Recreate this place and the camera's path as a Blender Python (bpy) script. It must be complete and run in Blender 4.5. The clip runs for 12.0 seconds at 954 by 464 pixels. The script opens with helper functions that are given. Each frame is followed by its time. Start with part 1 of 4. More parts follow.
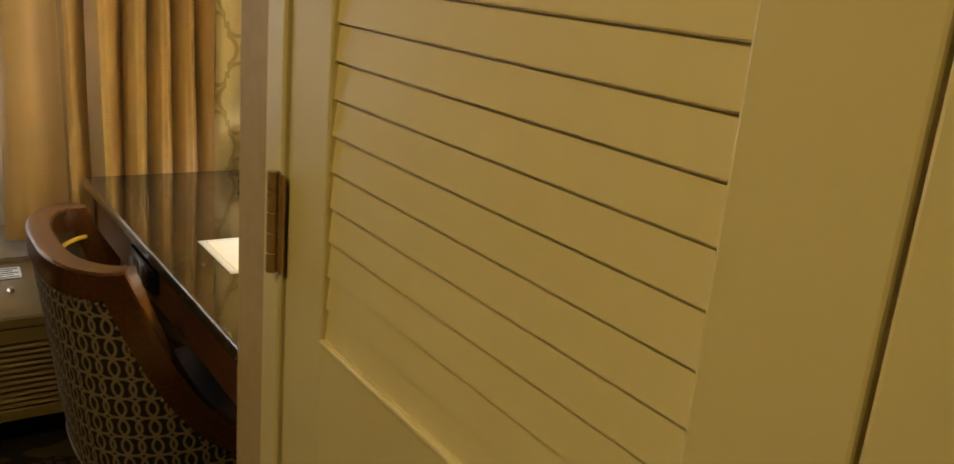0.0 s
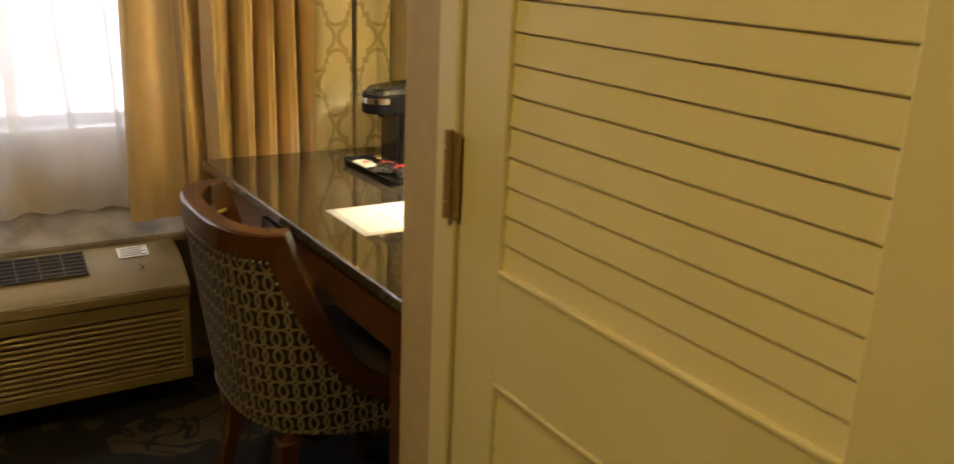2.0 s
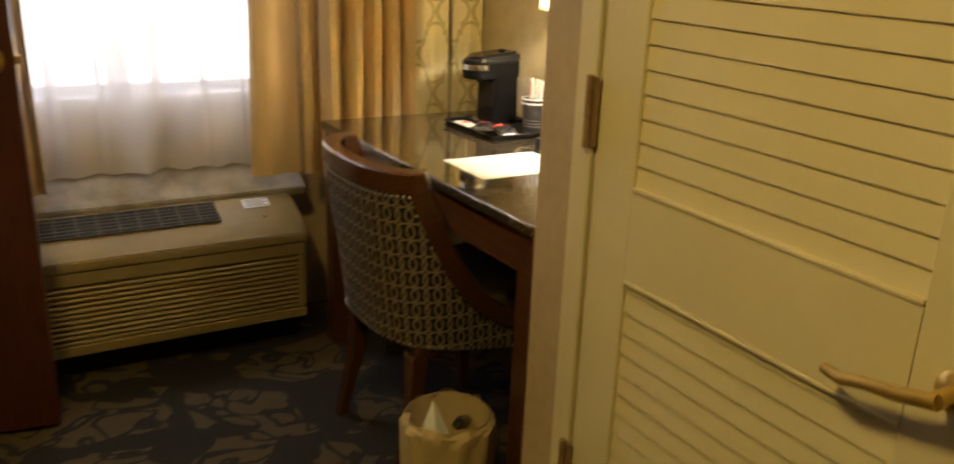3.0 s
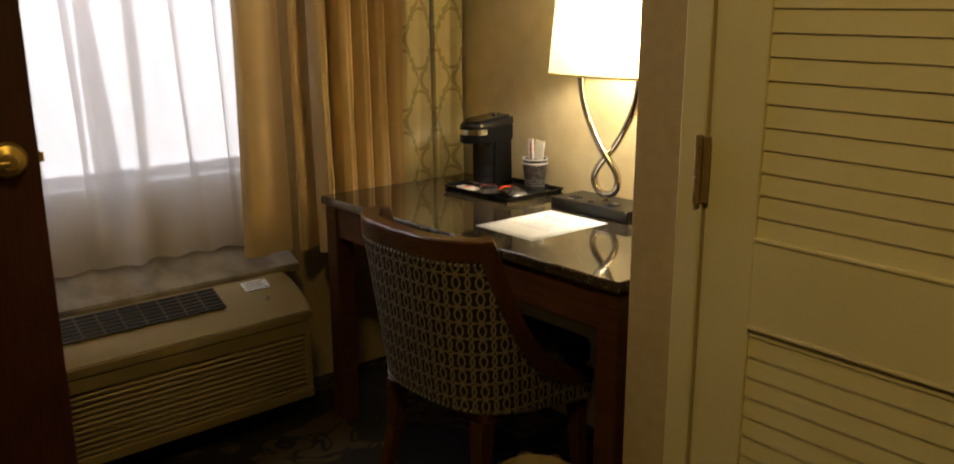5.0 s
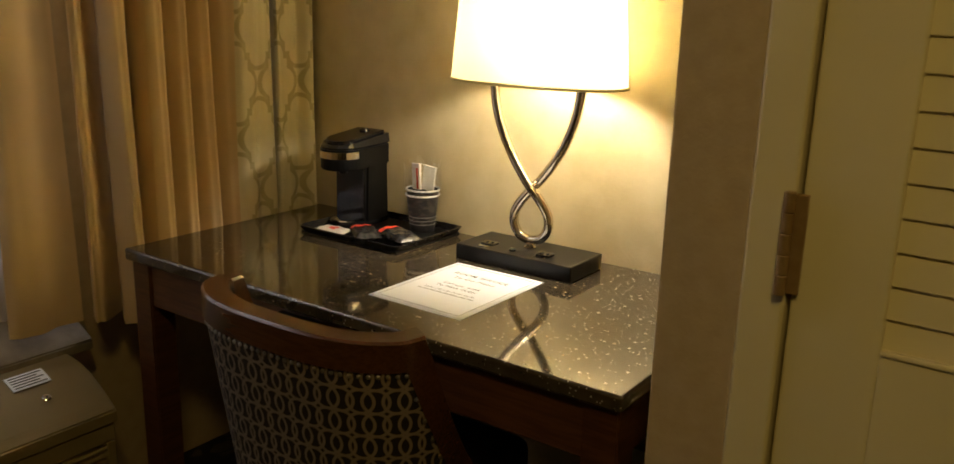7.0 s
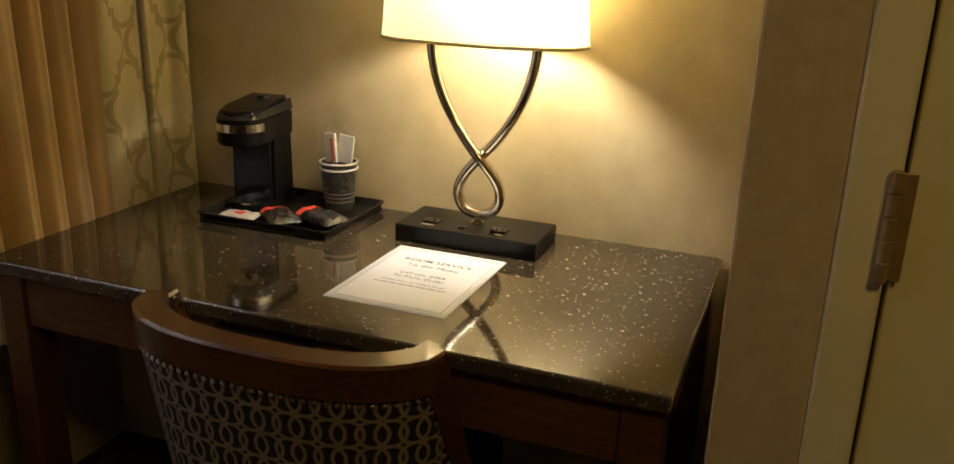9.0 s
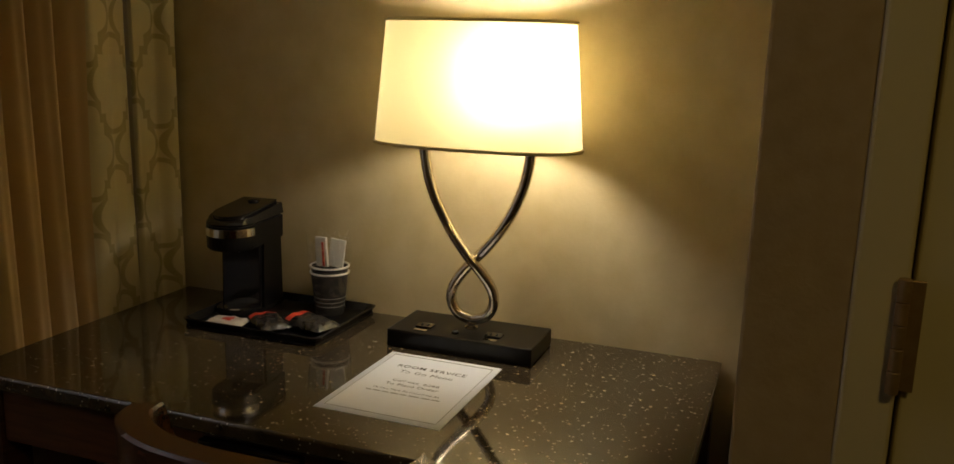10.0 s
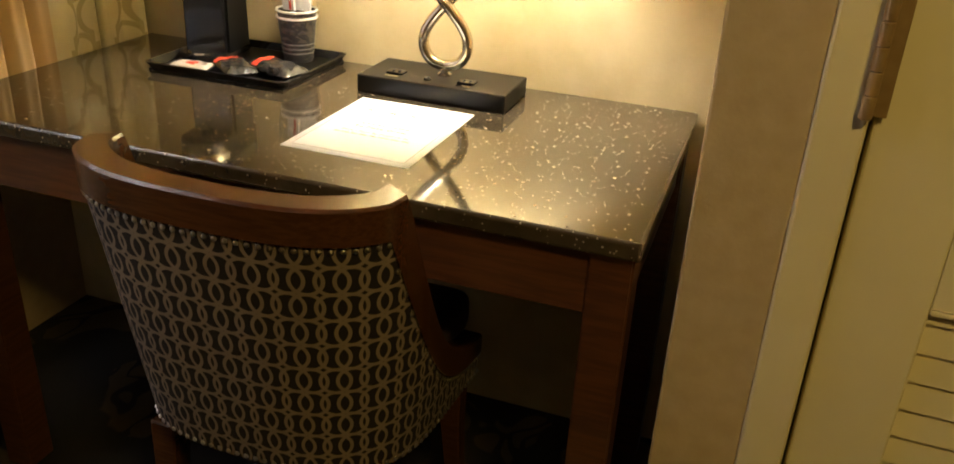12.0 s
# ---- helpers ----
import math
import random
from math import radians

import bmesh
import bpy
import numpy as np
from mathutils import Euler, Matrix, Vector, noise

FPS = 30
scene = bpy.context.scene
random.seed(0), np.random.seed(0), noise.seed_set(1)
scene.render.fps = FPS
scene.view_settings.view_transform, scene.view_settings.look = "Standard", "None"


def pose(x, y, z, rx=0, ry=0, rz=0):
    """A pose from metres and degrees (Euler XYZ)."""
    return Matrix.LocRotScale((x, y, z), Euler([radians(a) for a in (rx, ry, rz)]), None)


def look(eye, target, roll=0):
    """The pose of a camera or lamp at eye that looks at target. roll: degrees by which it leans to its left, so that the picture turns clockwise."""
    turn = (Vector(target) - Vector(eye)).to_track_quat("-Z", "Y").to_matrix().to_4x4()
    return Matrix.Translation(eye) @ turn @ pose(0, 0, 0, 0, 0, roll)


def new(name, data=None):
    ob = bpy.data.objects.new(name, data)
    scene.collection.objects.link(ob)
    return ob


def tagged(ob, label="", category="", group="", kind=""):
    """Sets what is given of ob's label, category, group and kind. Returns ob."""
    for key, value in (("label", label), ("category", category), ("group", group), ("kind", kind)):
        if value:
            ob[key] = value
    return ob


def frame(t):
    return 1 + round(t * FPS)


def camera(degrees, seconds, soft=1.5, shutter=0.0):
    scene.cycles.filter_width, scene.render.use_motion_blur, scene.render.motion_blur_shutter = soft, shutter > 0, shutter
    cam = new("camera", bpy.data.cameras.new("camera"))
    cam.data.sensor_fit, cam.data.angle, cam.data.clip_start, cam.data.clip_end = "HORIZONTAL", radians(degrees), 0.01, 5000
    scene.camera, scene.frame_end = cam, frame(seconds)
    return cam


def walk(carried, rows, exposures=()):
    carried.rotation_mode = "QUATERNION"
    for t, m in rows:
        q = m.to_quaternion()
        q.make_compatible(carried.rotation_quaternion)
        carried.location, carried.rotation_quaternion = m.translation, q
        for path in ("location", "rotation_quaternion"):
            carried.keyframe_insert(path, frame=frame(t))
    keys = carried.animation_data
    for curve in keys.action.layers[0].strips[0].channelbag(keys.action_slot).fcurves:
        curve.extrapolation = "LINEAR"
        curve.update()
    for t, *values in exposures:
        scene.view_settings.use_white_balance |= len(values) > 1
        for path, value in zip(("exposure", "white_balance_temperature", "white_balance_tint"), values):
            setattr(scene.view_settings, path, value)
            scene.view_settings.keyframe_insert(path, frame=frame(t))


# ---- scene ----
cam = camera(57.4, 12.0, shutter=0.4)
PATH = [
    (0, (0.026, 0.072, 1.321), (1.139, 1.639, 0.768), 5.1),
    (0.5, (0.059, 0.083, 1.314), (1.195, 1.634, 0.762), 5.0),
    (0.8, (0.059, 0.076, 1.319), (1.195, 1.623, 0.758), 4.3),
    (1, (0.048, 0.063, 1.319), (1.174, 1.618, 0.758), 4.0),
    (1.5, (-0.012, 0.03, 1.311), (1.033, 1.641, 0.75), 2.9),
    (2, (-0.206, 0.012, 1.304), (0.84, 1.613, 0.718), 2.5),
    (2.5, (-0.386, -0.027, 1.307), (0.663, 1.565, 0.704), 2.6),
    (3, (-0.519, -0.152, 1.282), (0.464, 1.477, 0.664), 2.2),
    (3.2, (-0.589, -0.2, 1.287), (0.285, 1.487, 0.661), 1.1),
    (4.8, (-0.944, 0.051, 1.294), (0.285, 1.538, 0.767), -0.7),
    (5, (-0.916, 0.108, 1.304), (0.351, 1.576, 0.812), -0.2),
    (5.5, (-0.81, 0.247, 1.302), (0.502, 1.689, 0.855), 0.0),
    (6, (-0.765, 0.397, 1.3), (0.677, 1.709, 0.85), 1.2),
    (6.5, (-0.754, 0.597, 1.304), (0.779, 1.783, 0.812), 1.1),
    (7, (-0.609, 0.756, 1.286), (0.977, 1.864, 0.78), 1.6),
    (7.2, (-0.576, 0.818, 1.271), (1.024, 1.903, 0.759), 1.8),
    (8.8, (-0.598, 1.105, 1.307), (1.174, 1.789, 0.682), 1.5),
    (9, (-0.583, 1.12, 1.297), (1.194, 1.793, 0.673), 1.9),
    (9.5, (-0.577, 1.14, 1.295), (1.209, 1.796, 0.678), 1.7),
    (10, (-0.564, 1.143, 1.305), (1.275, 1.812, 0.895), 1.7),
    (10.5, (-0.563, 1.141, 1.29), (1.251, 1.784, 0.746), 2.0),
    (11, (-0.566, 1.139, 1.246), (1.194, 1.746, 0.514), 2.5),
    (11.5, (-0.558, 1.129, 1.239), (1.186, 1.7, 0.442), 2.9),
    (12, (-0.544, 1.125, 1.229), (1.166, 1.69, 0.357), 3.1),
]
LIGHTNESS = [(0, 1.1), (1, 1.1), (1.5, 1.1), (2.5, 1.5), (3.2, 1.45), (4.8, 0.7), (5.2, 0.2), (5.5, -0.04), (6.5, 0.2), (7, 0.25), (9.0, 0.05), (9.5, -0.1), (10, -1.15), (10.5, -1.3), (11, 0.5), (12, 1.25)]
walk(cam, [(t, look(eye, target, roll)) for t, eye, target, roll in PATH], LIGHTNESS)

# ---- world and lights ----
world = bpy.data.worlds.new("world")
scene.world = world
world.use_nodes = True
wn, wl = world.node_tree.nodes, world.node_tree.links
sky = wn.new("ShaderNodeTexSky")
sky.sky_type, sky.sun_disc, sky.sun_elevation, sky.sun_rotation = "NISHITA", False, radians(40), radians(200)
wl.new(sky.outputs[0], wn["Background"].inputs[0])
wn["Background"].inputs[1].default_value = 0.12


def lamp(name, kind, m, energy, colour, **settings):
    data = bpy.data.lights.new(name, kind)
    data.energy, data.color = energy, colour
    for key, value in settings.items():
        if key == "size":
            data.size = value
        elif key == "size_y":
            data.shape, data.size_y = "RECTANGLE", value
        elif key == "radius":
            data.shadow_soft_size = value
        elif key == "angle":
            data.angle = value
    ob = new(name, data)
    ob.matrix_world = m
    return ob


WARM, HALL = (1.0, 0.905, 0.765), (1.0, 0.72, 0.21)
lamp("sun", "SUN", look((0, 0, 0), (-0.3, -0.75, -0.85)), 2.0, (1.0, 0.96, 0.9), angle=radians(10))
lamp("window_daylight", "AREA", look((0.0, 3.15, 2.35), (0.0, 1.2, 0.5)), 15.0, (0.96, 0.93, 1.0), size=1.0, size_y=0.8)
lamp("desk_lamp_bulb", "POINT", pose(0.888, 1.612, 1.262), 16.0, WARM, radius=0.05)
lamp("hall_ceiling_bulb", "AREA", look((-0.85, 0.50, 2.33), (-0.85, 0.501, 0)), 8.4, HALL, size=0.26, size_y=0.26)

# ---- helpers of this scene ----


def mat(name, colour, rough=0.6, metal=0.0, second=None, scale=20.0, amount=0.5, bump=0.0, bump_scale=200.0, coat=0.0, detail=4.0):
    """A surface with variation at two scales: large mottling towards `second` and fine relief."""
    m = bpy.data.materials.new(name)
    m.use_nodes = True
    n, l = m.node_tree.nodes, m.node_tree.links
    b = n["Principled BSDF"]
    b.inputs["Roughness"].default_value, b.inputs["Metallic"].default_value = rough, metal
    b.inputs["Coat Weight"].default_value = coat
    b.inputs["Base Color"].default_value = (*colour, 1)
    co = n.new("ShaderNodeTexCoord")
    if second:
        t = n.new("ShaderNodeTexNoise")
        t.inputs["Scale"].default_value, t.inputs["Detail"].default_value = scale, detail
        l.new(co.outputs["Object"], t.inputs["Vector"])
        r = n.new("ShaderNodeValToRGB")
        r.color_ramp.elements[0].position, r.color_ramp.elements[1].position = 0.5 - amount / 2, 0.5 + amount / 2
        r.color_ramp.elements[0].color, r.color_ramp.elements[1].color = (*colour, 1), (*second, 1)
        l.new(t.outputs["Fac"], r.inputs["Fac"])
        l.new(r.outputs["Color"], b.inputs["Base Color"])
    if bump:
        t = n.new("ShaderNodeTexNoise")
        t.inputs["Scale"].default_value, t.inputs["Detail"].default_value = bump_scale, 3
        l.new(co.outputs["Object"], t.inputs["Vector"])
        bp = n.new("ShaderNodeBump")
        bp.inputs["Strength"].default_value, bp.inputs["Distance"].default_value = bump, 0.002
        l.new(t.outputs["Fac"], bp.inputs["Height"])
        l.new(bp.outputs["Normal"], b.inputs["Normal"])
    return m


class Graph:
    """Short forms for node arithmetic."""

    def __init__(self, m):
        self.n, self.l = m.node_tree.nodes, m.node_tree.links
        self.b = self.n["Principled BSDF"]

    def math(self, op, a, b=0.0, c=0.0):
        node = self.n.new("ShaderNodeMath")
        node.operation = op
        for slot, v in zip(node.inputs, (a, b, c)):
            if isinstance(v, (int, float)):
                slot.default_value = v
            else:
                self.l.new(v, slot)
        return node.outputs[0]

    def uv(self):
        node = self.n.new("ShaderNodeUVMap")
        node.uv_map = "UVMap"
        sep = self.n.new("ShaderNodeSeparateXYZ")
        self.l.new(node.outputs[0], sep.inputs[0])
        return sep.outputs[0], sep.outputs[1]

    def step(self, v, edge, soft):
        """1 where v is under the edge, 0 above."""
        node = self.n.new("ShaderNodeMapRange")
        node.interpolation_type = "SMOOTHSTEP"
        self.l.new(v, node.inputs["Value"])
        node.inputs["From Min"].default_value, node.inputs["From Max"].default_value = edge - soft, edge + soft
        node.inputs["To Min"].default_value, node.inputs["To Max"].default_value = 1.0, 0.0
        return node.outputs[0]

    def mix(self, fac, a, b):
        node = self.n.new("ShaderNodeMix")
        node.data_type = "RGBA"
        for slot, v in ((node.inputs[0], fac), (node.inputs[6], a), (node.inputs[7], b)):
            if isinstance(v, tuple):
                slot.default_value = (*v, 1)
            else:
                self.l.new(v, slot)
        return node.outputs[2]

    def noise(self, scale, detail=3.0, vector=None):
        node = self.n.new("ShaderNodeTexNoise")
        node.inputs["Scale"].default_value, node.inputs["Detail"].default_value = scale, detail
        if vector is None:
            co = self.n.new("ShaderNodeTexCoord")
            vector = co.outputs["Object"]
        self.l.new(vector, node.inputs["Vector"])
        return node.outputs["Fac"]

    def bump(self, height, strength, distance=0.002):
        node = self.n.new("ShaderNodeBump")
        node.inputs["Strength"].default_value, node.inputs["Distance"].default_value = strength, distance
        self.l.new(height, node.inputs["Height"])
        self.l.new(node.outputs[0], self.b.inputs["Normal"])


def ring_fabric():
    """Dark weave with interlocking pale rings on a lattice."""
    m = mat("ring_fabric", (0.018, 0.010, 0.010), 0.85)
    g = Graph(m)
    u, v = g.uv()
    px, pz, r, w, off = 0.0540, 0.0405, 0.0203, 0.0026, 0.0115
    cu = g.math("MULTIPLY", g.math("SUBTRACT", g.math("FRACT", g.math("DIVIDE", u, px)), 0.5), px)
    cv = g.math("MULTIPLY", g.math("SUBTRACT", g.math("FRACT", g.math("DIVIDE", v, pz)), 0.5), pz)
    best = None
    for du, dv in ((off, 0), (-off, 0), (px - off, 0), (off - px, 0), (off, pz), (off, -pz), (-off, pz), (-off, -pz)):
        a, b = g.math("SUBTRACT", cu, float(du)), g.math("SUBTRACT", cv, float(dv))
        d = g.math("SQRT", g.math("ADD", g.math("MULTIPLY", a, a), g.math("MULTIPLY", b, b)))
        d = g.math("ABSOLUTE", g.math("SUBTRACT", d, r))
        best = d if best is None else g.math("MINIMUM", best, d)
    line = g.step(best, w, 0.0006)
    tone = g.mix(g.noise(60), (0.185, 0.14, 0.10), (0.25, 0.192, 0.14))
    g.l.new(g.mix(line, (0.008, 0.004, 0.005), tone), g.b.inputs["Base Color"])
    g.bump(g.math("ADD", line, g.math("MULTIPLY", g.noise(900), 0.5)), 0.3, 0.001)
    return m


def trellis_fabric():
    """Cream cloth with a stepped quatrefoil trellis in olive gold."""
    m = mat("trellis_fabric", (0.62, 0.54, 0.34), 0.6)
    g = Graph(m)
    u, v = g.uv()
    px, pz = 0.152, 0.270

    def cell(offset):
        cu = g.math("MULTIPLY", g.math("SUBTRACT", g.math("FRACT", g.math("ADD", g.math("DIVIDE", u, px), offset)), 0.5), px)
        cv = g.math("MULTIPLY", g.math("SUBTRACT", g.math("FRACT", g.math("ADD", g.math("DIVIDE", v, pz), offset)), 0.5), pz)
        a, b = g.math("ABSOLUTE", cu), g.math("ABSOLUTE", cv)
        side = g.math("SUBTRACT", g.math("SQRT", g.math("ADD", g.math("POWER", g.math("SUBTRACT", a, 0.028), 2.0), g.math("POWER", b, 2.0))), 0.042)
        top = g.math("SUBTRACT", g.math("SQRT", g.math("ADD", g.math("POWER", a, 2.0), g.math("POWER", g.math("SUBTRACT", b, 0.066), 2.0))), 0.032)
        notch = g.math("MAXIMUM", g.math("SUBTRACT", a, 0.046), g.math("SUBTRACT", b, 0.064))
        return g.math("MINIMUM", g.math("MINIMUM", side, top), notch)

    d = g.math("ABSOLUTE", g.math("MINIMUM", cell(0.0), cell(0.5)))
    line = g.step(d, 0.0055, 0.0015)
    cloth = g.mix(g.noise(14), (0.68, 0.58, 0.33), (0.78, 0.68, 0.42))
    g.l.new(g.mix(line, cloth, (0.50, 0.41, 0.20)), g.b.inputs["Base Color"])
    g.bump(g.math("ADD", line, g.noise(700)), 0.25, 0.001)
    return m


def stone_top():
    """Polished dark brown stone with pale and amber chips."""
    m = mat("speckled_stone", (0.05, 0.036, 0.022), 0.09)
    g = Graph(m)
    co = g.n.new("ShaderNodeTexCoord")
    base = g.mix(g.noise(45, 6), (0.024, 0.017, 0.009), (0.078, 0.058, 0.034))
    for scale, edge, tone in ((66.0, 0.165, (0.34, 0.28, 0.19)), (135.0, 0.20, (0.32, 0.26, 0.18)), (42.0, 0.105, (0.34, 0.24, 0.13))):
        v = g.n.new("ShaderNodeTexVoronoi")
        v.inputs["Scale"].default_value = scale
        v.inputs["Randomness"].default_value = 1.0
        g.l.new(co.outputs["Object"], v.inputs["Vector"])
        sep = g.n.new("ShaderNodeSeparateColor")
        g.l.new(v.outputs["Color"], sep.inputs[0])
        keep = g.step(sep.outputs[0], 0.30, 0.02)
        wob = g.math("ADD", v.outputs["Distance"], g.math("MULTIPLY", g.math("SUBTRACT", g.noise(380), 0.5), 0.30))
        base = g.mix(g.math("MULTIPLY", keep, g.step(wob, edge, 0.05)), base, tone)
    g.l.new(base, g.b.inputs["Base Color"])
    g.b.inputs["Coat Weight"].default_value = 0.35
    g.b.inputs["Specular IOR Level"].default_value = 0.75
    rough = g.math("ADD", 0.045, g.math("MULTIPLY", g.noise(9), 0.05))
    g.l.new(rough, g.b.inputs["Roughness"])
    return m


def carpet_mat():
    """Dark carpet with large taupe scrolls and leaves."""
    m = mat("carpet_pile", (0.02, 0.018, 0.018), 1.0)
    g = Graph(m)
    co = g.n.new("ShaderNodeTexCoord")
    warp = g.n.new("ShaderNodeTexNoise")
    warp.inputs["Scale"].default_value, warp.inputs["Detail"].default_value = 5.0, 1.0
    g.l.new(co.outputs["Object"], warp.inputs["Vector"])
    add = g.n.new("ShaderNodeVectorMath")
    add.operation = "MULTIPLY_ADD"
    add.inputs[1].default_value = (0.42, 0.42, 0.0)
    g.l.new(warp.outputs["Color"], add.inputs[0])
    g.l.new(co.outputs["Object"], add.inputs[2])
    v = g.n.new("ShaderNodeTexVoronoi")
    v.feature = "DISTANCE_TO_EDGE"
    v.inputs["Scale"].default_value = 2.6
    g.l.new(add.outputs[0], v.inputs["Vector"])
    leaf = g.step(v.outputs["Distance"], 0.13, 0.012)
    blot = g.n.new("ShaderNodeTexNoise")
    blot.inputs["Scale"].default_value, blot.inputs["Detail"].default_value, blot.inputs["Distortion"].default_value = 5.2, 1.0, 1.6
    g.l.new(co.outputs["Object"], blot.inputs["Vector"])
    vein = g.step(g.math("ABSOLUTE", g.math("SUBTRACT", blot.outputs["Fac"], 0.5)), 0.035, 0.008)
    pale = g.mix(g.noise(30), (0.056, 0.036, 0.016), (0.084, 0.056, 0.027))
    tone = g.mix(leaf, pale, (0.010, 0.008, 0.006))
    tone = g.mix(vein, tone, (0.011, 0.008, 0.007))
    g.l.new(tone, g.b.inputs["Base Color"])
    g.bump(g.noise(600), 0.8, 0.004)
    return m


def cloth_mat(name, a, b, translucent=0.0, clear=0.0, rough=0.6, ribs=0.0):
    """Woven cloth; part of the light passes through it, and thin voile also lets the view through."""
    m = mat(name, a, rough)
    g = Graph(m)
    tone = g.mix(g.noise(11, 4), a, b)
    g.l.new(tone, g.b.inputs["Base Color"])
    g.bump(g.noise(800), 0.2, 0.001)
    out, shader = g.n["Material Output"], g.b.outputs[0]
    if translucent:
        t = g.n.new("ShaderNodeBsdfTranslucent")
        g.l.new(tone, t.inputs[0])
        mx = g.n.new("ShaderNodeMixShader")
        mx.inputs[0].default_value = translucent
        g.l.new(shader, mx.inputs[1]), g.l.new(t.outputs[0], mx.inputs[2])
        shader = mx.outputs[0]
    if clear:
        t = g.n.new("ShaderNodeBsdfTransparent")
        mx = g.n.new("ShaderNodeMixShader")
        co, sep = g.n.new("ShaderNodeTexCoord"), g.n.new("ShaderNodeSeparateXYZ")
        g.l.new(co.outputs["Object"], sep.inputs[0])
        rib = g.math("SINE", g.math("MULTIPLY", sep.outputs[0], 2 * math.pi * ribs))
        g.l.new(g.math("ADD", g.math("MULTIPLY", rib, 0.09 if ribs else 0.0), clear), mx.inputs[0])
        g.l.new(shader, mx.inputs[1]), g.l.new(t.outputs[0], mx.inputs[2])
        shader = mx.outputs[0]
    g.l.new(shader, out.inputs[0])
    return m


def glass_mat(name, rough=0.0):
    m = mat(name, (1, 1, 1), rough)
    b = m.node_tree.nodes["Principled BSDF"]
    b.inputs["Transmission Weight"].default_value, b.inputs["IOR"].default_value = 1.0, 1.45
    return m


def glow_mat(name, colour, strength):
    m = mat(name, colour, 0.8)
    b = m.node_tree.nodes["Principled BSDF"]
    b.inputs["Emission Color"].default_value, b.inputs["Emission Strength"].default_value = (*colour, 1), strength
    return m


def wood_mat(name, a, b, rough, stretch):
    """Stained wood with grain along one axis."""
    m = mat(name, a, rough, coat=0.15)
    g = Graph(m)
    co = g.n.new("ShaderNodeTexCoord")
    mp = g.n.new("ShaderNodeMapping")
    mp.inputs["Scale"].default_value = stretch
    g.l.new(co.outputs["Object"], mp.inputs[0])
    grain = g.noise(3.0, 6, mp.outputs[0])
    g.l.new(g.mix(g.step(grain, 0.5, 0.18), a, b), g.b.inputs["Base Color"])
    g.bump(grain, 0.08, 0.001)
    return m


PAINT = mat("cream_paint", (0.68, 0.59, 0.37), 0.42, second=(0.72, 0.63, 0.41), scale=6, bump=0.05, bump_scale=90)
WALL = mat("gold_wallpaper", (0.54, 0.43, 0.225), 0.62, second=(0.63, 0.52, 0.30), scale=16, amount=0.45, bump=0.25, bump_scale=130, detail=8)
WALL_GREY = mat("taupe_wallpaper", (0.44, 0.33, 0.19), 0.7, second=(0.49, 0.375, 0.225), scale=38, amount=0.4, bump=0.3, bump_scale=160, detail=8)
CEIL = mat("ceiling_paint", (0.75, 0.72, 0.66), 0.9, second=(0.70, 0.67, 0.60), scale=8, bump=0.3, bump_scale=220)
CARPET = carpet_mat()
STONE = stone_top()
MAHOGANY = wood_mat("mahogany", (0.060, 0.020, 0.008), (0.105, 0.038, 0.014), 0.32, (4, 4, 40))
MAHOGANY_Y = wood_mat("mahogany_apron", (0.065, 0.022, 0.009), (0.115, 0.042, 0.016), 0.35, (40, 4, 40))
CHAIR_WOOD = wood_mat("chair_walnut", (0.058, 0.021, 0.008), (0.084, 0.031, 0.011), 0.26, (70, 6, 70))
DOOR_WOOD = wood_mat("red_mahogany_veneer", (0.044, 0.0095, 0.0045), (0.070, 0.016, 0.007), 0.45, (60, 60, 3))
RINGS = ring_fabric()
TRELLIS = trellis_fabric()
DRAPE = cloth_mat("tan_sateen", (0.66, 0.465, 0.225), (0.74, 0.54, 0.285), 0.06, rough=0.42)
VOILE = cloth_mat("white_voile", (0.82, 0.79, 0.78), (0.88, 0.86, 0.86), 0.55, 0.40, ribs=210.0)
SHADE = cloth_mat("cream_lampshade", (0.82, 0.72, 0.39), (0.86, 0.76, 0.44), 0.42, rough=0.8)
STEEL = mat("polished_nickel", (0.70, 0.63, 0.50), 0.17, 1.0, second=(0.55, 0.48, 0.37), scale=12)
CHROME = mat("chrome", (0.75, 0.74, 0.72), 0.08, 1.0)
BRASS = mat("brass", (0.66, 0.46, 0.13), 0.34, 0.75, second=(0.54, 0.36, 0.10), scale=40)
OLD_BRASS = mat("tarnished_brass", (0.36, 0.23, 0.11), 0.42, 0.6, second=(0.46, 0.32, 0.17), scale=60)
BLACK = mat("matte_black_plastic", (0.004, 0.004, 0.004), 0.36, second=(0.007, 0.0065, 0.006), scale=30, bump=0.1, bump_scale=600)
GLOSS_BLACK = mat("gloss_black_plastic", (0.010, 0.009, 0.009), 0.12)
BASE_BLACK = mat("black_lacquer", (0.007, 0.006, 0.005), 0.30, second=(0.011, 0.009, 0.007), scale=25)
AC_MAT = mat("beige_plastic", (0.215, 0.162, 0.070), 0.5, second=(0.255, 0.194, 0.090), scale=5, bump=0.06, bump_scale=300)
GRILLE = mat("dark_grille_plastic", (0.11, 0.088, 0.048), 0.5, second=(0.14, 0.11, 0.06), scale=20)
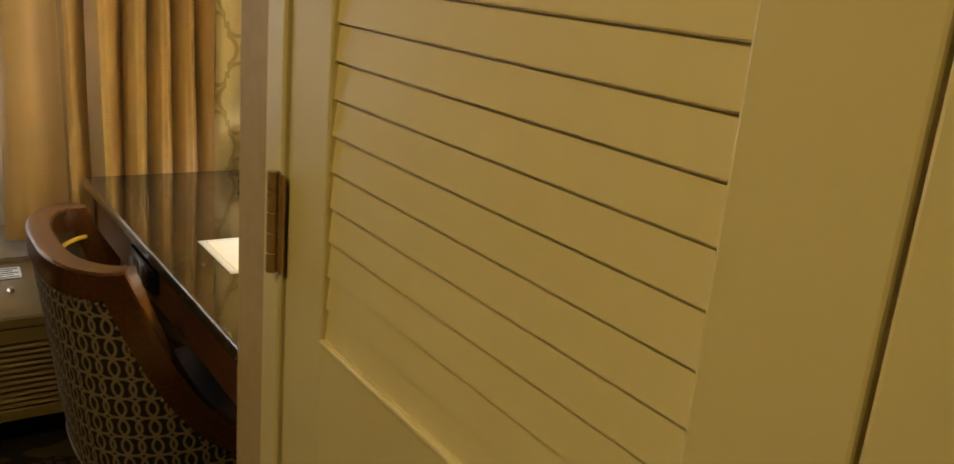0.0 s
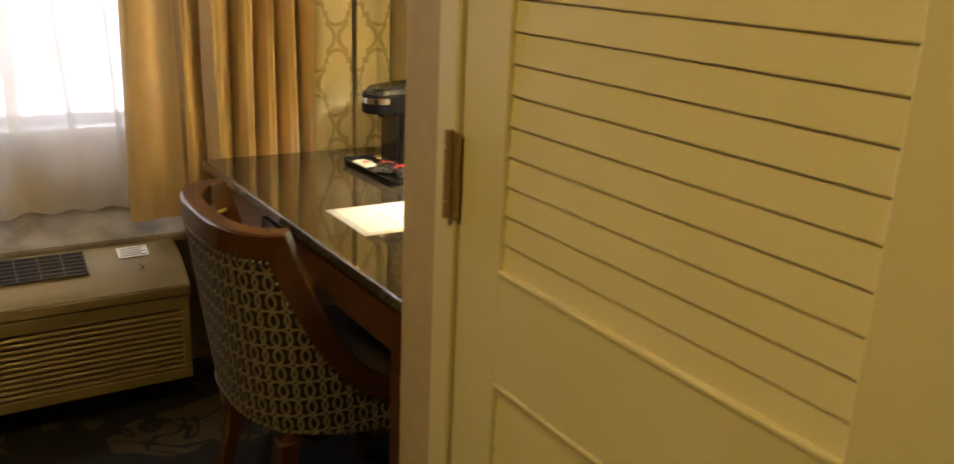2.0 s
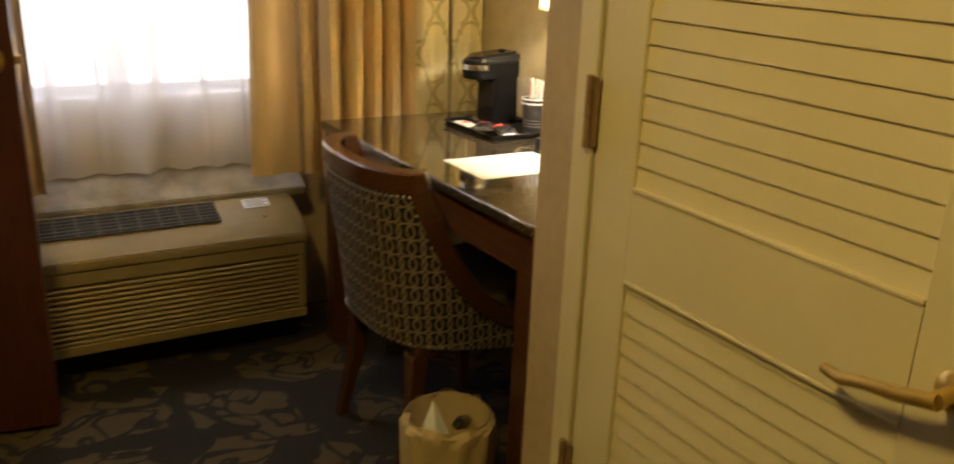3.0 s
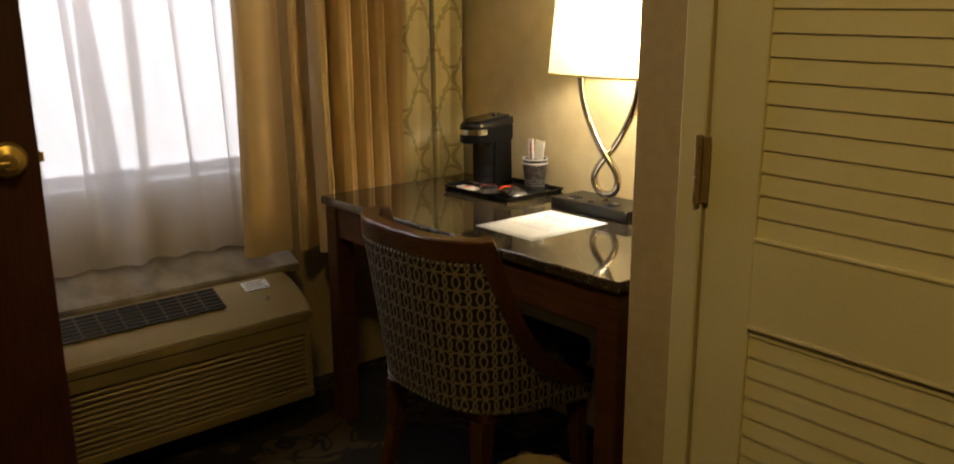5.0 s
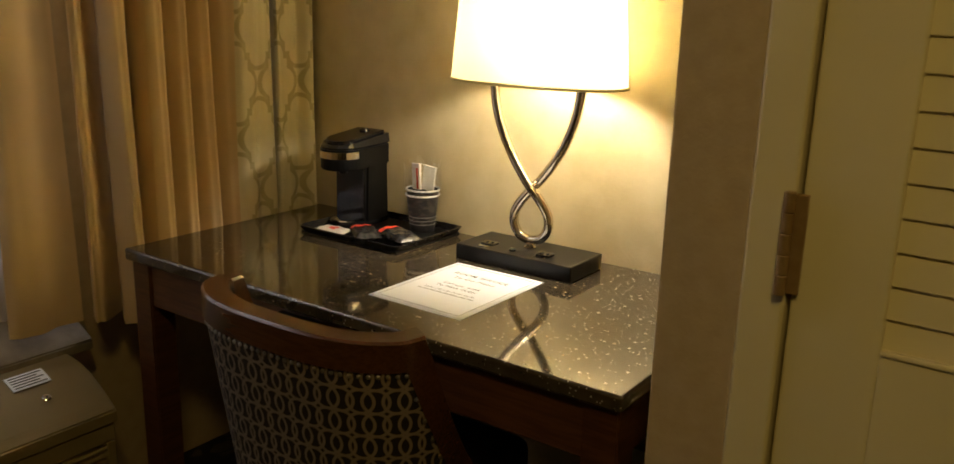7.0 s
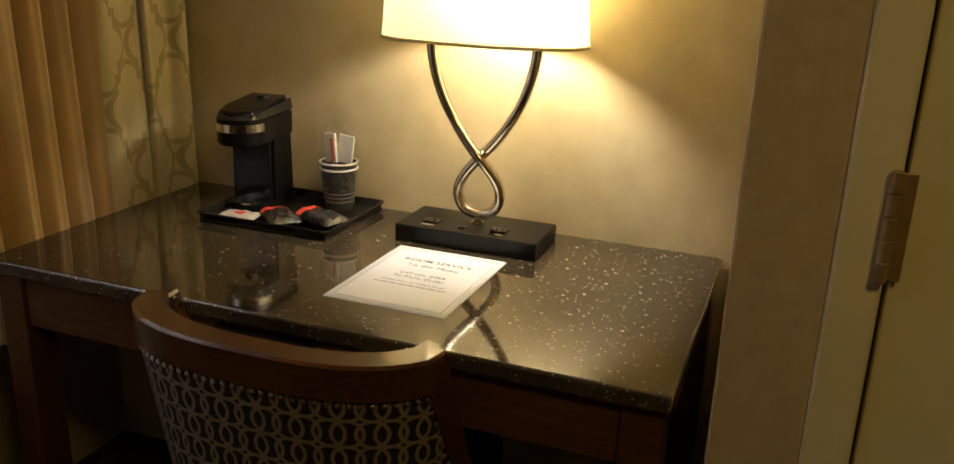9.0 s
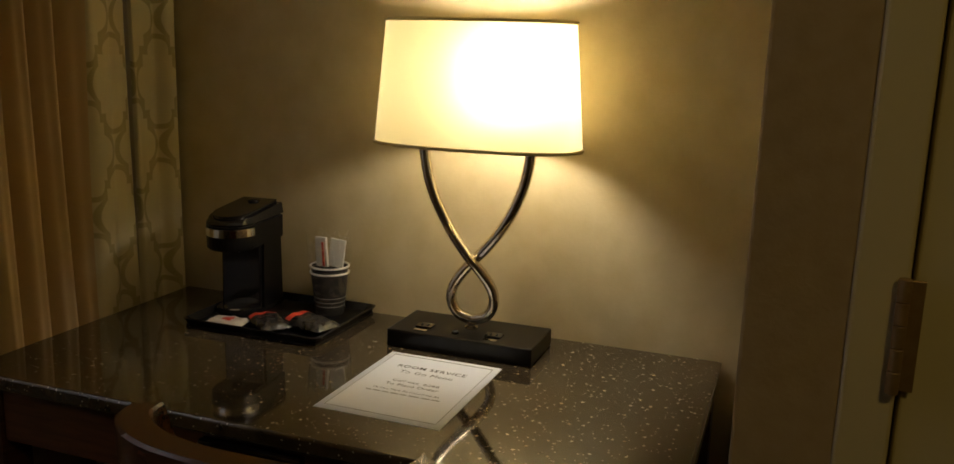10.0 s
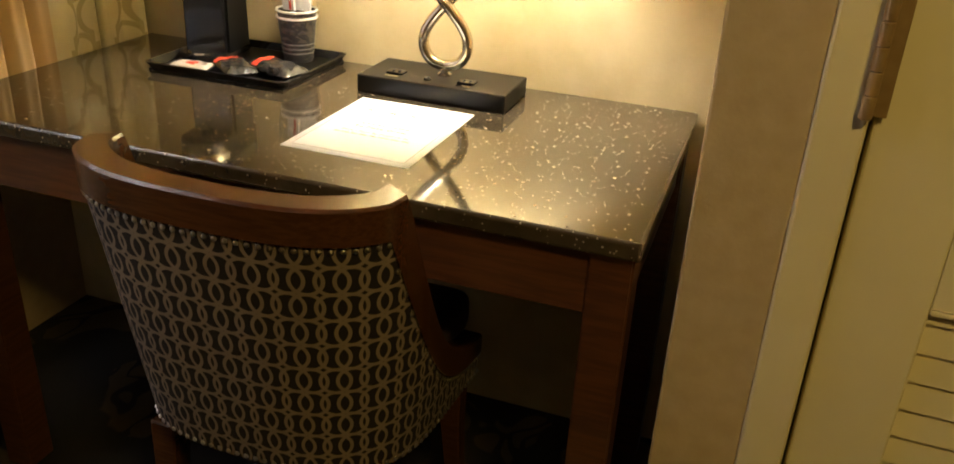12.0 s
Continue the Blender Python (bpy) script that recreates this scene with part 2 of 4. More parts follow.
# Near-black put where gaps, slots and recesses lie in shade.
DARK = mat("recess_shade", (0.012, 0.010, 0.008), 0.9)
SILL = mat("worn_sill", (0.30, 0.26, 0.20), 0.55, second=(0.18, 0.15, 0.11), scale=14, amount=0.3, bump=0.15)
PAPER = mat("paper", (0.90, 0.93, 0.98), 0.7, second=(0.88, 0.91, 0.96), scale=10)
INK = mat("ink", (0.09, 0.09, 0.095), 0.8)
FAINT = mat("faint_ink", (0.42, 0.42, 0.43), 0.7)
FOIL = mat("black_foil", (0.02, 0.018, 0.017), 0.18, second=(0.05, 0.045, 0.04), scale=70, amount=0.2, bump=0.8, bump_scale=90)
SILVER_FOIL = mat("silver_foil", (0.66, 0.62, 0.54), 0.3, 0.2, bump=0.9, bump_scale=120)
RED = mat("red_print", (0.62, 0.06, 0.03), 0.4)
CUP = mat("cup_paper", (0.025, 0.022, 0.022), 0.45, second=(0.045, 0.04, 0.04), scale=40)
STRIPE = mat("pale_stripe", (0.42, 0.41, 0.39), 0.6)
CUP_WHITE = mat("white_cup_paper", (0.80, 0.78, 0.74), 0.5)
NAPKIN = mat("napkin_paper", (0.82, 0.79, 0.73), 0.8, bump=0.4, bump_scale=120)
LINER = mat("bin_liner", (0.40, 0.30, 0.15), 0.45, second=(0.50, 0.39, 0.21), scale=15, bump=0.6, bump_scale=45)
BIN_MAT = mat("bin_plastic", (0.42, 0.33, 0.18), 0.5)
FRAME_MAT = mat("window_frame_paint", (0.62, 0.64, 0.70), 0.4, second=(0.56, 0.58, 0.63), scale=9)
GOLD = mat("gold_welt", (0.62, 0.46, 0.06), 0.5)
NAIL = mat("pewter_nail", (0.62, 0.58, 0.50), 0.28, 1.0)
SEAT_MAT = mat("seat_cloth", (0.030, 0.018, 0.014), 0.8, second=(0.045, 0.028, 0.02), scale=60, bump=0.4, bump_scale=500)
GLASS = glass_mat("window_glass")
WRAP = cloth_mat("clear_wrap", (0.9, 0.9, 0.9), (0.95, 0.95, 0.95), 0.0, 0.86, rough=0.10)
WRAP.node_tree.nodes["Principled BSDF"].inputs["Metallic"].default_value = 1.0
Graph(WRAP).bump(Graph(WRAP).noise(70, 2), 1.0, 0.01)


BLACK.node_tree.nodes["Principled BSDF"].inputs["Specular IOR Level"].default_value = 0.15
BASE_BLACK.node_tree.nodes["Principled BSDF"].inputs["Specular IOR Level"].default_value = 0.2
INK.node_tree.nodes["Principled BSDF"].inputs["Specular IOR Level"].default_value = 0.1


def box(bm, x0, y0, z0, x1, y1, z1, bevel=0.0, segments=2):
    """Adds a box, its edges rounded by bevel, to bm."""
    made = bmesh.ops.create_cube(bm, size=1.0)["verts"]
    bmesh.ops.transform(bm, verts=made, matrix=Matrix.LocRotScale(((x0 + x1) / 2, (y0 + y1) / 2, (z0 + z1) / 2), None, (x1 - x0, y1 - y0, z1 - z0)))
    if bevel:
        edges = list({e for v in made for e in v.link_edges})
        bmesh.ops.bevel(bm, geom=edges, offset=bevel, segments=segments, affect="EDGES", profile=0.5)
    return bm


def boxed(*args, **kw):
    return box(bmesh.new(), *args, **kw)


def lathe(profile, n=32, centre=(0, 0, 0)):
    """A turned body from (radius, height) pairs about the z axis."""
    bm = bmesh.new()
    rings = [[bm.verts.new((centre[0] + r * math.cos(2 * math.pi * k / n), centre[1] + r * math.sin(2 * math.pi * k / n), centre[2] + z)) for k in range(n)] for r, z in profile]
    for a, b in zip(rings, rings[1:]):
        for k in range(n):
            bm.faces.new((a[k], a[(k + 1) % n], b[(k + 1) % n], b[k]))
    bm.faces.new(list(reversed(rings[0])))
    bm.faces.new(rings[-1])
    return bm


def tube(points, r, n=10, closed=False):
    """A round bar through the points."""
    bm = bmesh.new()
    pts = [Vector(p) for p in points]
    up, rings = None, []
    for i, p in enumerate(pts):
        a = pts[i - 1] if i or closed else pts[i]
        b = pts[(i + 1) % len(pts)] if i + 1 < len(pts) or closed else pts[i]
        d = (b - a).normalized()
        if up is None:
            up = d.orthogonal()
        up = (up - d * up.dot(d)).normalized()
        side = d.cross(up)
        rad = r(i / (len(pts) - 1)) if callable(r) else r
        rings.append([bm.verts.new(p + rad * (math.cos(2 * math.pi * k / n) * up + math.sin(2 * math.pi * k / n) * side)) for k in range(n)])
    for a, b in zip(rings, rings[1:] + (rings[:1] if closed else [])):
        for k in range(n):
            bm.faces.new((a[k], a[(k + 1) % n], b[(k + 1) % n], b[k]))
    if not closed:
        bm.faces.new(list(reversed(rings[0])))
        bm.faces.new(rings[-1])
    return bm


def prism(outline, axis, a, b, bevel=0.0):
    """An outline of 2D points pushed from a to b along an axis."""
    bm = bmesh.new()
    place = {"x": lambda p, w: (w, p[0], p[1]), "y": lambda p, w: (p[0], w, p[1]), "z": lambda p, w: (p[0], p[1], w)}[axis]
    lo, hi = [bm.verts.new(place(p, a)) for p in outline], [bm.verts.new(place(p, b)) for p in outline]
    n = len(outline)
    for k in range(n):
        bm.faces.new((lo[k], lo[(k + 1) % n], hi[(k + 1) % n], hi[k]))
    bm.faces.new(list(reversed(lo)))
    bm.faces.new(hi)
    bmesh.ops.recalc_face_normals(bm, faces=bm.faces[:])
    if bevel:
        bmesh.ops.bevel(bm, geom=bm.edges[:], offset=bevel, segments=2, affect="EDGES")
    return bm


def grid(f, nu, nv, uvf=None):
    """A sheet f(i, j) of nu by nv cells with a UV layer in metres."""
    bm = bmesh.new()
    layer = bm.loops.layers.uv.new("UVMap")
    vs = [[bm.verts.new(f(i / nu, j / nv)) for j in range(nv + 1)] for i in range(nu + 1)]
    for i in range(nu):
        for j in range(nv):
            face = bm.faces.new((vs[i][j], vs[i + 1][j], vs[i + 1][j + 1], vs[i][j + 1]))
            for loop, (a, b) in zip(face.loops, ((i, j), (i + 1, j), (i + 1, j + 1), (i, j + 1))):
                loop[layer].uv = uvf(a / nu, b / nv) if uvf else (a / nu, b / nv)
    return bm


def obj(name, bm, material, smooth=None):
    bmesh.ops.recalc_face_normals(bm, faces=bm.faces[:])
    limit = radians(35 if smooth is None else smooth)
    area = {f: f.calc_area() for f in bm.faces}
    for f in bm.faces:
        f.smooth = True
    for e in bm.edges:
        if len(e.link_faces) == 2:
            a, b = (area[f] for f in e.link_faces)
            turn = e.calc_face_angle(0.0)
            flat_side = smooth is None and turn > 0.05 and max(a, b) > 5 * min(a, b)
            e.smooth = not (turn > limit or flat_side)
    me = bpy.data.meshes.new(name)
    bm.to_mesh(me)
    bm.free()
    me.materials.append(material)
    return new(name, me)


def part(name, bm, material, parent, label="", smooth=None):
    ob = obj(name, bm, material, smooth)
    ob.parent = parent
    if label:
        tagged(ob, label)
    return ob


def thing(name, base, label, category, group="", kind=""):
    """An Empty at the base of a thing; its parts are given in world metres."""
    ob = new(name)
    ob.empty_display_size = 0.05
    ob.matrix_world = base if isinstance(base, Matrix) else Matrix.Translation(base)
    return tagged(ob, label, category, group, kind)


def hang(name, bm, material, parent, label="", smooth=None):
    """A part given in world metres under an Empty that stands elsewhere."""
    top = parent
    m = Matrix.Identity(4)
    while top:
        m = top.matrix_basis.copy() @ m
        top = top.parent
    bm.transform(m.inverted())
    return part(name, bm, material, parent, label, smooth)


def cell(name, bm, material, label, category=""):
    ob = obj(name, bm, material)
    return tagged(ob, label, category or name.split("_")[0], kind="structure")


# ---- the room ----
XC, XD, YW, YC = 0.417, 1.046, 2.75, 1.182
XL, YB, H = -1.36, -3.2, 2.44
XF, YF = -3.9, 2.05  # assumed wider part of the room, behind the walk, set far off to cut bounced light
cell("floor", boxed(XF - 0.12, YB - 0.1, -0.1, 1.25, YW + 0.12, 0.0), CARPET, "dark carpet with large taupe scrolls and leaves", "floor")
cell("ceiling", boxed(XF - 0.12, YB - 0.1, H, 1.25, YW + 0.12, H + 0.1), CEIL, "plain off-white textured ceiling", "ceiling")
cell("wall_east", boxed(XD, YB, 0, XD + 0.12, YW, H), WALL, "gold mottled wallpaper wall behind the desk", "wall")
cell("wall_west", boxed(XL - 0.12, YF, 0, XL, YW + 0.12, H), WALL, "gold mottled wallpaper wall", "wall")
# Unseen far walls; their distance keeps the bounced fill light low.
cell("wall_west_far", boxed(XF - 0.12, YB, 0, XF, YF, H), WALL, "gold mottled wallpaper wall", "wall")
cell("wall_north_far", boxed(XF - 0.12, YF, 0, XL - 0.12, YW + 0.12, H), WALL, "gold mottled wallpaper wall", "wall")
cell("wall_south", boxed(XF - 0.12, YB - 0.1, 0, XD + 0.12, YB, H), WALL, "gold mottled wallpaper wall", "wall")
WX0, WX1, WZ0, WZ1 = -0.62, 0.42, 0.80, 2.12
for nm, b in (("wall_north_low", (XL, YW, 0, XD + 0.12, YW + 0.12, WZ0)), ("wall_north_top", (XL, YW, WZ1, XD + 0.12, YW + 0.12, H)),
              ("wall_north_west", (XL, YW, WZ0, WX0, YW + 0.12, WZ1)), ("wall_north_east", (WX1, YW, WZ0, XD + 0.12, YW + 0.12, WZ1))):
    cell(nm, boxed(*b), WALL_GREY, "taupe wallpaper wall round the window", "wall")
# closet box: a front wall strip, the head over the doors and the side by the desk
cell("wall_closet_front", boxed(XC, 1.072, 0, XC + 0.09, YC, H, bevel=0.004), WALL_GREY, "narrow taupe wallpaper strip beside the closet doors", "wall")
cell("wall_closet_side", boxed(XC + 0.09, YC - 0.09, 0, XD, YC - 0.002, H), WALL_GREY, "taupe wallpaper closet side wall", "wall")
cell("wall_closet_head", boxed(XC + 0.004, -0.52, 2.06, XC + 0.09, 1.0, H), WALL_GREY, "taupe wallpaper above the closet doors", "wall")
cell("wall_closet_south", boxed(XC, YB, 0, XC + 0.09, -0.52, H), WALL_GREY, "taupe wallpaper beside the closet doors", "wall")
cell("trim_closet_jamb", boxed(XC - 0.006, 1.019, 0, XC + 0.075, 1.0735, 2.06, bevel=0.004), PAINT, "cream painted closet door jamb", "trim")

# ---- window, outside ----
win = thing("window_1", (0.02, YW + 0.06, WZ0), "pale aluminium framed window behind voile", "window", kind="structure")
hang("window_sill", boxed(WX0, YW - 0.012, WZ0 - 0.03, WX1, YW + 0.05, WZ0 + 0.004, bevel=0.004), FRAME_MAT, win)
for nm, b in (("bottom_rail", (WX0, YW + 0.05, WZ0, WX1, YW + 0.09, WZ0 + 0.035)), ("top_rail", (WX0, YW + 0.05, WZ1 - 0.04, WX1, YW + 0.09, WZ1)),
              ("side_rail", (WX0, YW + 0.05, WZ0 + 0.035, WX0 + 0.04, YW + 0.09, WZ1 - 0.04)), ("side_rail", (WX1 - 0.04, YW + 0.05, WZ0 + 0.035, WX1, YW + 0.09, WZ1 - 0.04))):
    hang(nm, boxed(*b, bevel=0.004), FRAME_MAT, win)
pane = hang("pane", boxed(WX0 + 0.04, YW + 0.066, WZ0 + 0.035, WX1 - 0.04, YW + 0.072, WZ1 - 0.04), GLASS, win)
pane.visible_shadow = False
# The outside wall and ledges glow in place of daylight falling on them.
tagged(obj("backdrop", boxed(-6, 6.0, -3, 6, 6.1, 7), glow_mat("glowing_stucco", (0.80, 0.78, 0.79), 1.12)), "pale stucco wall outside, its daylight put in as glow", "backdrop", kind="structure")
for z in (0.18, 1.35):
    tagged(obj("facade_band", boxed(-6, 5.92, z, 6, 5.998, z + 0.07, bevel=0.01), glow_mat("glowing_band", (0.74, 0.74, 0.78), 0.92)), "pale horizontal ledge on the wall outside, given a daylight glow", "ledge", "facade ledges")

# ---- closet doors ----


def louvre_door(name, y0, y1, label, sag=0.0):
    """A two-panel louvred leaf between y0 and y1, its face at XC; its free edge, away from y1, hangs low by the sag."""
    d = thing(name, (XC, (y0 + y1) / 2, 0.012), label, "door", kind="structure")
    t, stile = 0.034, 0.106
    ya, yb = y0 + stile, y1 - stile
    for a, b in ((y0, ya), (yb, y1)):
        hang("stile", boxed(XC, a, 0.012, XC + t, b, 2.045, bevel=0.003), PAINT, d)
    for z0, z1 in ((0.012, 0.22), (0.756, 0.912), (1.93, 2.045)):
        hang("rail", boxed(XC, ya, z0, XC + t, yb, z1, bevel=0.0015), PAINT, d)
    slat = None
    for z0, z1 in ((0.22, 0.756), (0.912, 1.93)):
        # moulded bead round each opening
        for b in ((ya, z0, yb, z0 + 0.007), (ya, z1 - 0.007, yb, z1)):
            hang("bead", boxed(XC - 0.003, b[0], b[1], XC + 0.006, b[2], b[3], bevel=0.002), PAINT, d)
        z = z0 + 0.0030
        while z < z1 - 0.02:
            if slat is None:
                bm = prism([(0.0050, 0.0), (0.0095, -0.001), (0.0140, 0.0425), (0.0095, 0.0435)], "y", ya - 0.002, yb + 0.002, bevel=0.0009)
                bm.transform(Matrix.Translation((XC, 0, z)))
                slat = hang("slat", bm, PAINT, d)
                first = z
            else:
                s = slat.copy()
                scene.collection.objects.link(s)
                s.location.z += z - first
            z += 0.0393
    hang("backing", boxed(XC + 0.029, ya, 0.22, XC + 0.0335, yb, 1.93), PAINT, d)
    droop = Matrix.Identity(4)
    droop[2][1], droop[2][3] = sag, -sag * (y1 - y0) / 2
    for me in {c.data for c in d.children}:
        me.transform(droop)
    return d


door_1 = louvre_door("door_1", 0.280, 1.014, "closed cream louvred closet door with brass handle", 0.0105)
louvre_door("door_2", -0.468, 0.2768, "closed cream louvred closet door")
for z in (0.964, 0.262, 1.75):
    h = hang("hinge", boxed(XC - 0.0095, 1.004, z, XC - 0.0061, 1.019, z + 0.121, bevel=0.001), OLD_BRASS, door_1, "tarnished brass butt hinge")
    for k in range(5):
        r = 0.0068
        c = (XC - 0.0138, 1.0245, z - 0.002 + k * 0.0252)
        hang("knuckle", lathe([(r * 0.85, 0), (r, 0.001), (r, 0.0236), (r * 0.85, 0.0246)], 16, c), OLD_BRASS, h)
    for k in (0.02, 0.06, 0.1):
        hang("screw", lathe([(0.0035, 0), (0.003, 0.001)], 10, (0, 0, 0)), OLD_BRASS, h).matrix_local = h.matrix_basis.inverted() @ pose(XC - 0.0095 - XC, 1.009 - door_1.location.y, z + k - 0.012, 0, -90, 0)
lever = hang("handle", tube([(XC - 0.045, 0.322, 0.822), (XC - 0.046, 0.345, 0.817), (XC - 0.046, 0.375, 0.809), (XC - 0.046, 0.41, 0.805), (XC - 0.044, 0.445, 0.794), (XC - 0.036, 0.476, 0.794)], lambda s: 0.0105 - 0.003 * s, 12), BRASS, door_1, "brass lever handle")
bm = lathe([(0.027, 0), (0.027, 0.004), (0.020, 0.010), (0.011, 0.014), (0.011, 0.045)], 24)
bm.transform(pose(XC, 0.326, 0.822, 0, -90, 0))
hang("rosette", bm, BRASS, lever)

# ---- drapes ----


def curtain(name, path, z0, z1, folds, depth, material, label, seed, flare=0.0, u0=0.0, pleat=False):
    """Cloth that hangs in folds along a line of (x, y) points."""
    rnd = random.Random(seed)
    pts = [Vector(p) for p in path]
    lens = [0.0]
    for a, b in zip(pts, pts[1:]):
        lens.append(lens[-1] + (b - a).length)
    total = lens[-1]
    phases = [rnd.uniform(-0.6, 0.6) for _ in range(6)]

    def line(s):
        d = s * total
        for k in range(len(pts) - 1):
            if d <= lens[k + 1] + 1e-9:
                f = (d - lens[k]) / (lens[k + 1] - lens[k])
                way = (pts[k + 1] - pts[k]).normalized()
                return pts[k].lerp(pts[k + 1], f), Vector((way.y, -way.x))
        return pts[-1], Vector((0, -1))

    def f(s, v):
        p, nrm = line(s)
        z = z0 + (z1 - z0) * v
        a = 2 * math.pi * folds * s + phases[0] + 0.5 * math.sin(2 * math.pi * s * 1.7 + phases[1])
        if pleat:
            w = 1.9 * abs(math.sin(a / 2 + 0.12 * math.sin(3 * v + phases[2]))) ** 0.5 - 1 + 0.05 * math.sin(3.1 * a + 3 * v + phases[3])
        else:
            w = math.sin(a) + 0.35 * math.sin(2 * a + phases[2]) + 0.12 * math.sin(3.1 * a + 3 * v + phases[3])
        w += 0.18 * math.sin(2 * math.pi * (0.6 * s + 0.8 * v) + phases[4])
        sway = 0.007 * math.sin(5 * v + 9 * s + phases[5])
        q = p + nrm * (depth * (1 + flare * (1 - v)) * w) + Vector((sway, 0))
        hem = 0.006 * math.sin(a * 0.5) if v == 0 else 0.0
        return (q.x, q.y, z + hem)

    ratio = math.sqrt(1 + (2 * math.pi * folds * depth / total) ** 2 * 0.55)
    ob = obj(name, grid(f, max(24, int(folds * 30)), 26, lambda s, v: (u0 + s * total * ratio, z0 + (z1 - z0) * v)), material, 80)
    return tagged(ob, label, "curtain")


curtain("drape", [(0.285, 2.635), (0.436, 2.605)], 0.535, 2.40, 0.8, 0.010, DRAPE, "tan sateen drape hanging beside the window", 3, 0.3)
curtain("drape", [(0.470, 2.62), (0.53, 2.565), (0.60, 2.545), (0.812, 2.530)], 0.545, 2.40, 5.5, 0.070, DRAPE, "tan sateen drape gathered in deep folds behind the desk", 5, 0.1, pleat=True)
curtain("patterned_drape", [(0.800, 2.478), (0.926, 2.462)], 0.545, 2.40, 0.9, 0.012, TRELLIS, "cream drape with olive quatrefoil trellis pattern", 8)
curtain("patterned_drape", [(0.930, 2.482), (1.040, 2.447)], 0.545, 2.40, 1.3, 0.013, TRELLIS, "cream drape with olive quatrefoil trellis pattern", 11, u0=0.14)
curtain("drape", [(-0.80, 2.64), (-0.335, 2.63)], 0.54, 2.40, 4.0, 0.022, DRAPE, "tan sateen drape hanging beside the window", 6)


def voile(x0, x1, y, z0, z1, doubles, label):
    """Thin cloth with soft waves that doubles back on itself at each fold (place, width above, width below, slant)."""
    def f(i, v):
        t = i * (3 * len(doubles) + 1)
        k = int(t) if t < 3 * len(doubles) + 1 else 3 * len(doubles)
        q = t - k
        edges, down = [x0], 1 - v
        for cx, wa, wb, slant in doubles:
            w = (wa * v + wb * down) * (1 + 0.25 * math.sin(9 * v + 40 * cx))
            c = cx + slant * down + 0.006 * math.sin(6 * v + 30 * cx)
            edges += [c + w / 2, c - w / 2, c + w / 2 + 0.004]
        edges.append(x1)
        layer = {1: 0.006, 2: 0.012}
        a, b = edges[k], edges[k + 1]
        x = a + (b - a) * q
        if k % 3 == 0:
            dy = 0.006 * (1 - q) * (k > 0) * 2
        else:
            dy = layer[k % 3] - 0.006 * (1 - q)
        wave = 0.010 * math.sin(23 * x + 2.0 * v) + 0.006 * math.sin(51 * x - 3 * v + 1) + 0.012 * down * math.sin(37 * x + 0.5)
        return (x, y - dy + wave, z0 + (z1 - z0) * v + (0.004 * math.sin(60 * x) if v == 0 else 0))

    n = 3 * len(doubles) + 1
    ob = obj("sheer_curtain", grid(f, n * 10, 30, lambda i, v: (i * 1.4, v * 1.8)), VOILE, 80)
    return tagged(ob, label, "curtain")


voile(-0.50, 0.335, 2.69, 0.572, 2.40, [(-0.40, 0.03, 0.04, 0.01), (-0.30, 0.012, 0.03, 0.02), (-0.205, 0.010, 0.022, 0.05), (-0.155, 0.055, 0.055, 0.06), (-0.03, 0.045, 0.034, 0.05), (0.075, 0.008, 0.024, 0.09), (0.235, 0.006, 0.014, 0.04)],
      "translucent white voile with doubled folds hanging over the window")
tagged(obj("curtain_rail", boxed(-1.2, 2.60, 2.40, XD - 0.004, 2.70, 2.438, bevel=0.004), FRAME_MAT), "white curtain rail under the ceiling", "rail")
tagged(obj("window_ledge", prism([(2.602, 0.468), (2.602, 0.492), (2.612, 0.500), (2.725, 0.562), (YW - 0.002, 0.566), (YW - 0.002, 0.468)], "x", XL + 0.002, 0.455, bevel=0.003), SILL), "worn grey-brown ledge above the air conditioner", "ledge", kind="structure")
cell("wall_ledge_back", boxed(XL + 0.002, 2.66, 0.0, 0.42, YW - 0.002, 0.466), WALL_GREY, "taupe wall under the ledge", "wall")

# ---- air conditioner ----
AX0, AX1 = -0.677, 0.390
ac = thing("air_conditioner", (-0.14, 2.54, 0.10), "beige through-wall air conditioner under the window", "air conditioner")


def ac_top(y):
    """Height of the curved top at a depth y."""
    s = min(max((y - 2.418) / 0.18, 0), 1)
    return 0.392 + 0.085 * math.sin(s * math.pi / 2) ** 0.9


outline = [(2.418, 0.362), (2.416, 0.376)] + [(2.418 + 0.18 * k / 10, ac_top(2.418 + 0.18 * k / 10)) for k in range(11)] + [(2.656, 0.477), (2.656, 0.105), (2.482, 0.105), (2.478, 0.362)]
hang("body", prism(outline, "x", AX0, AX1, bevel=0.003), AC_MAT, ac)
hang("front_frame", boxed(AX0 + 0.004, 2.424, 0.318, AX1 - 0.004, 2.480, 0.360, bevel=0.004), AC_MAT, ac)
hang("front_frame", boxed(AX0 + 0.004, 2.420, 0.100, AX1 - 0.004, 2.484, 0.134, bevel=0.005), AC_MAT, ac)
hang("front_frame", boxed(AX1 - 0.026, 2.424, 0.134, AX1 - 0.004, 2.480, 0.318, bevel=0.003), AC_MAT, ac)
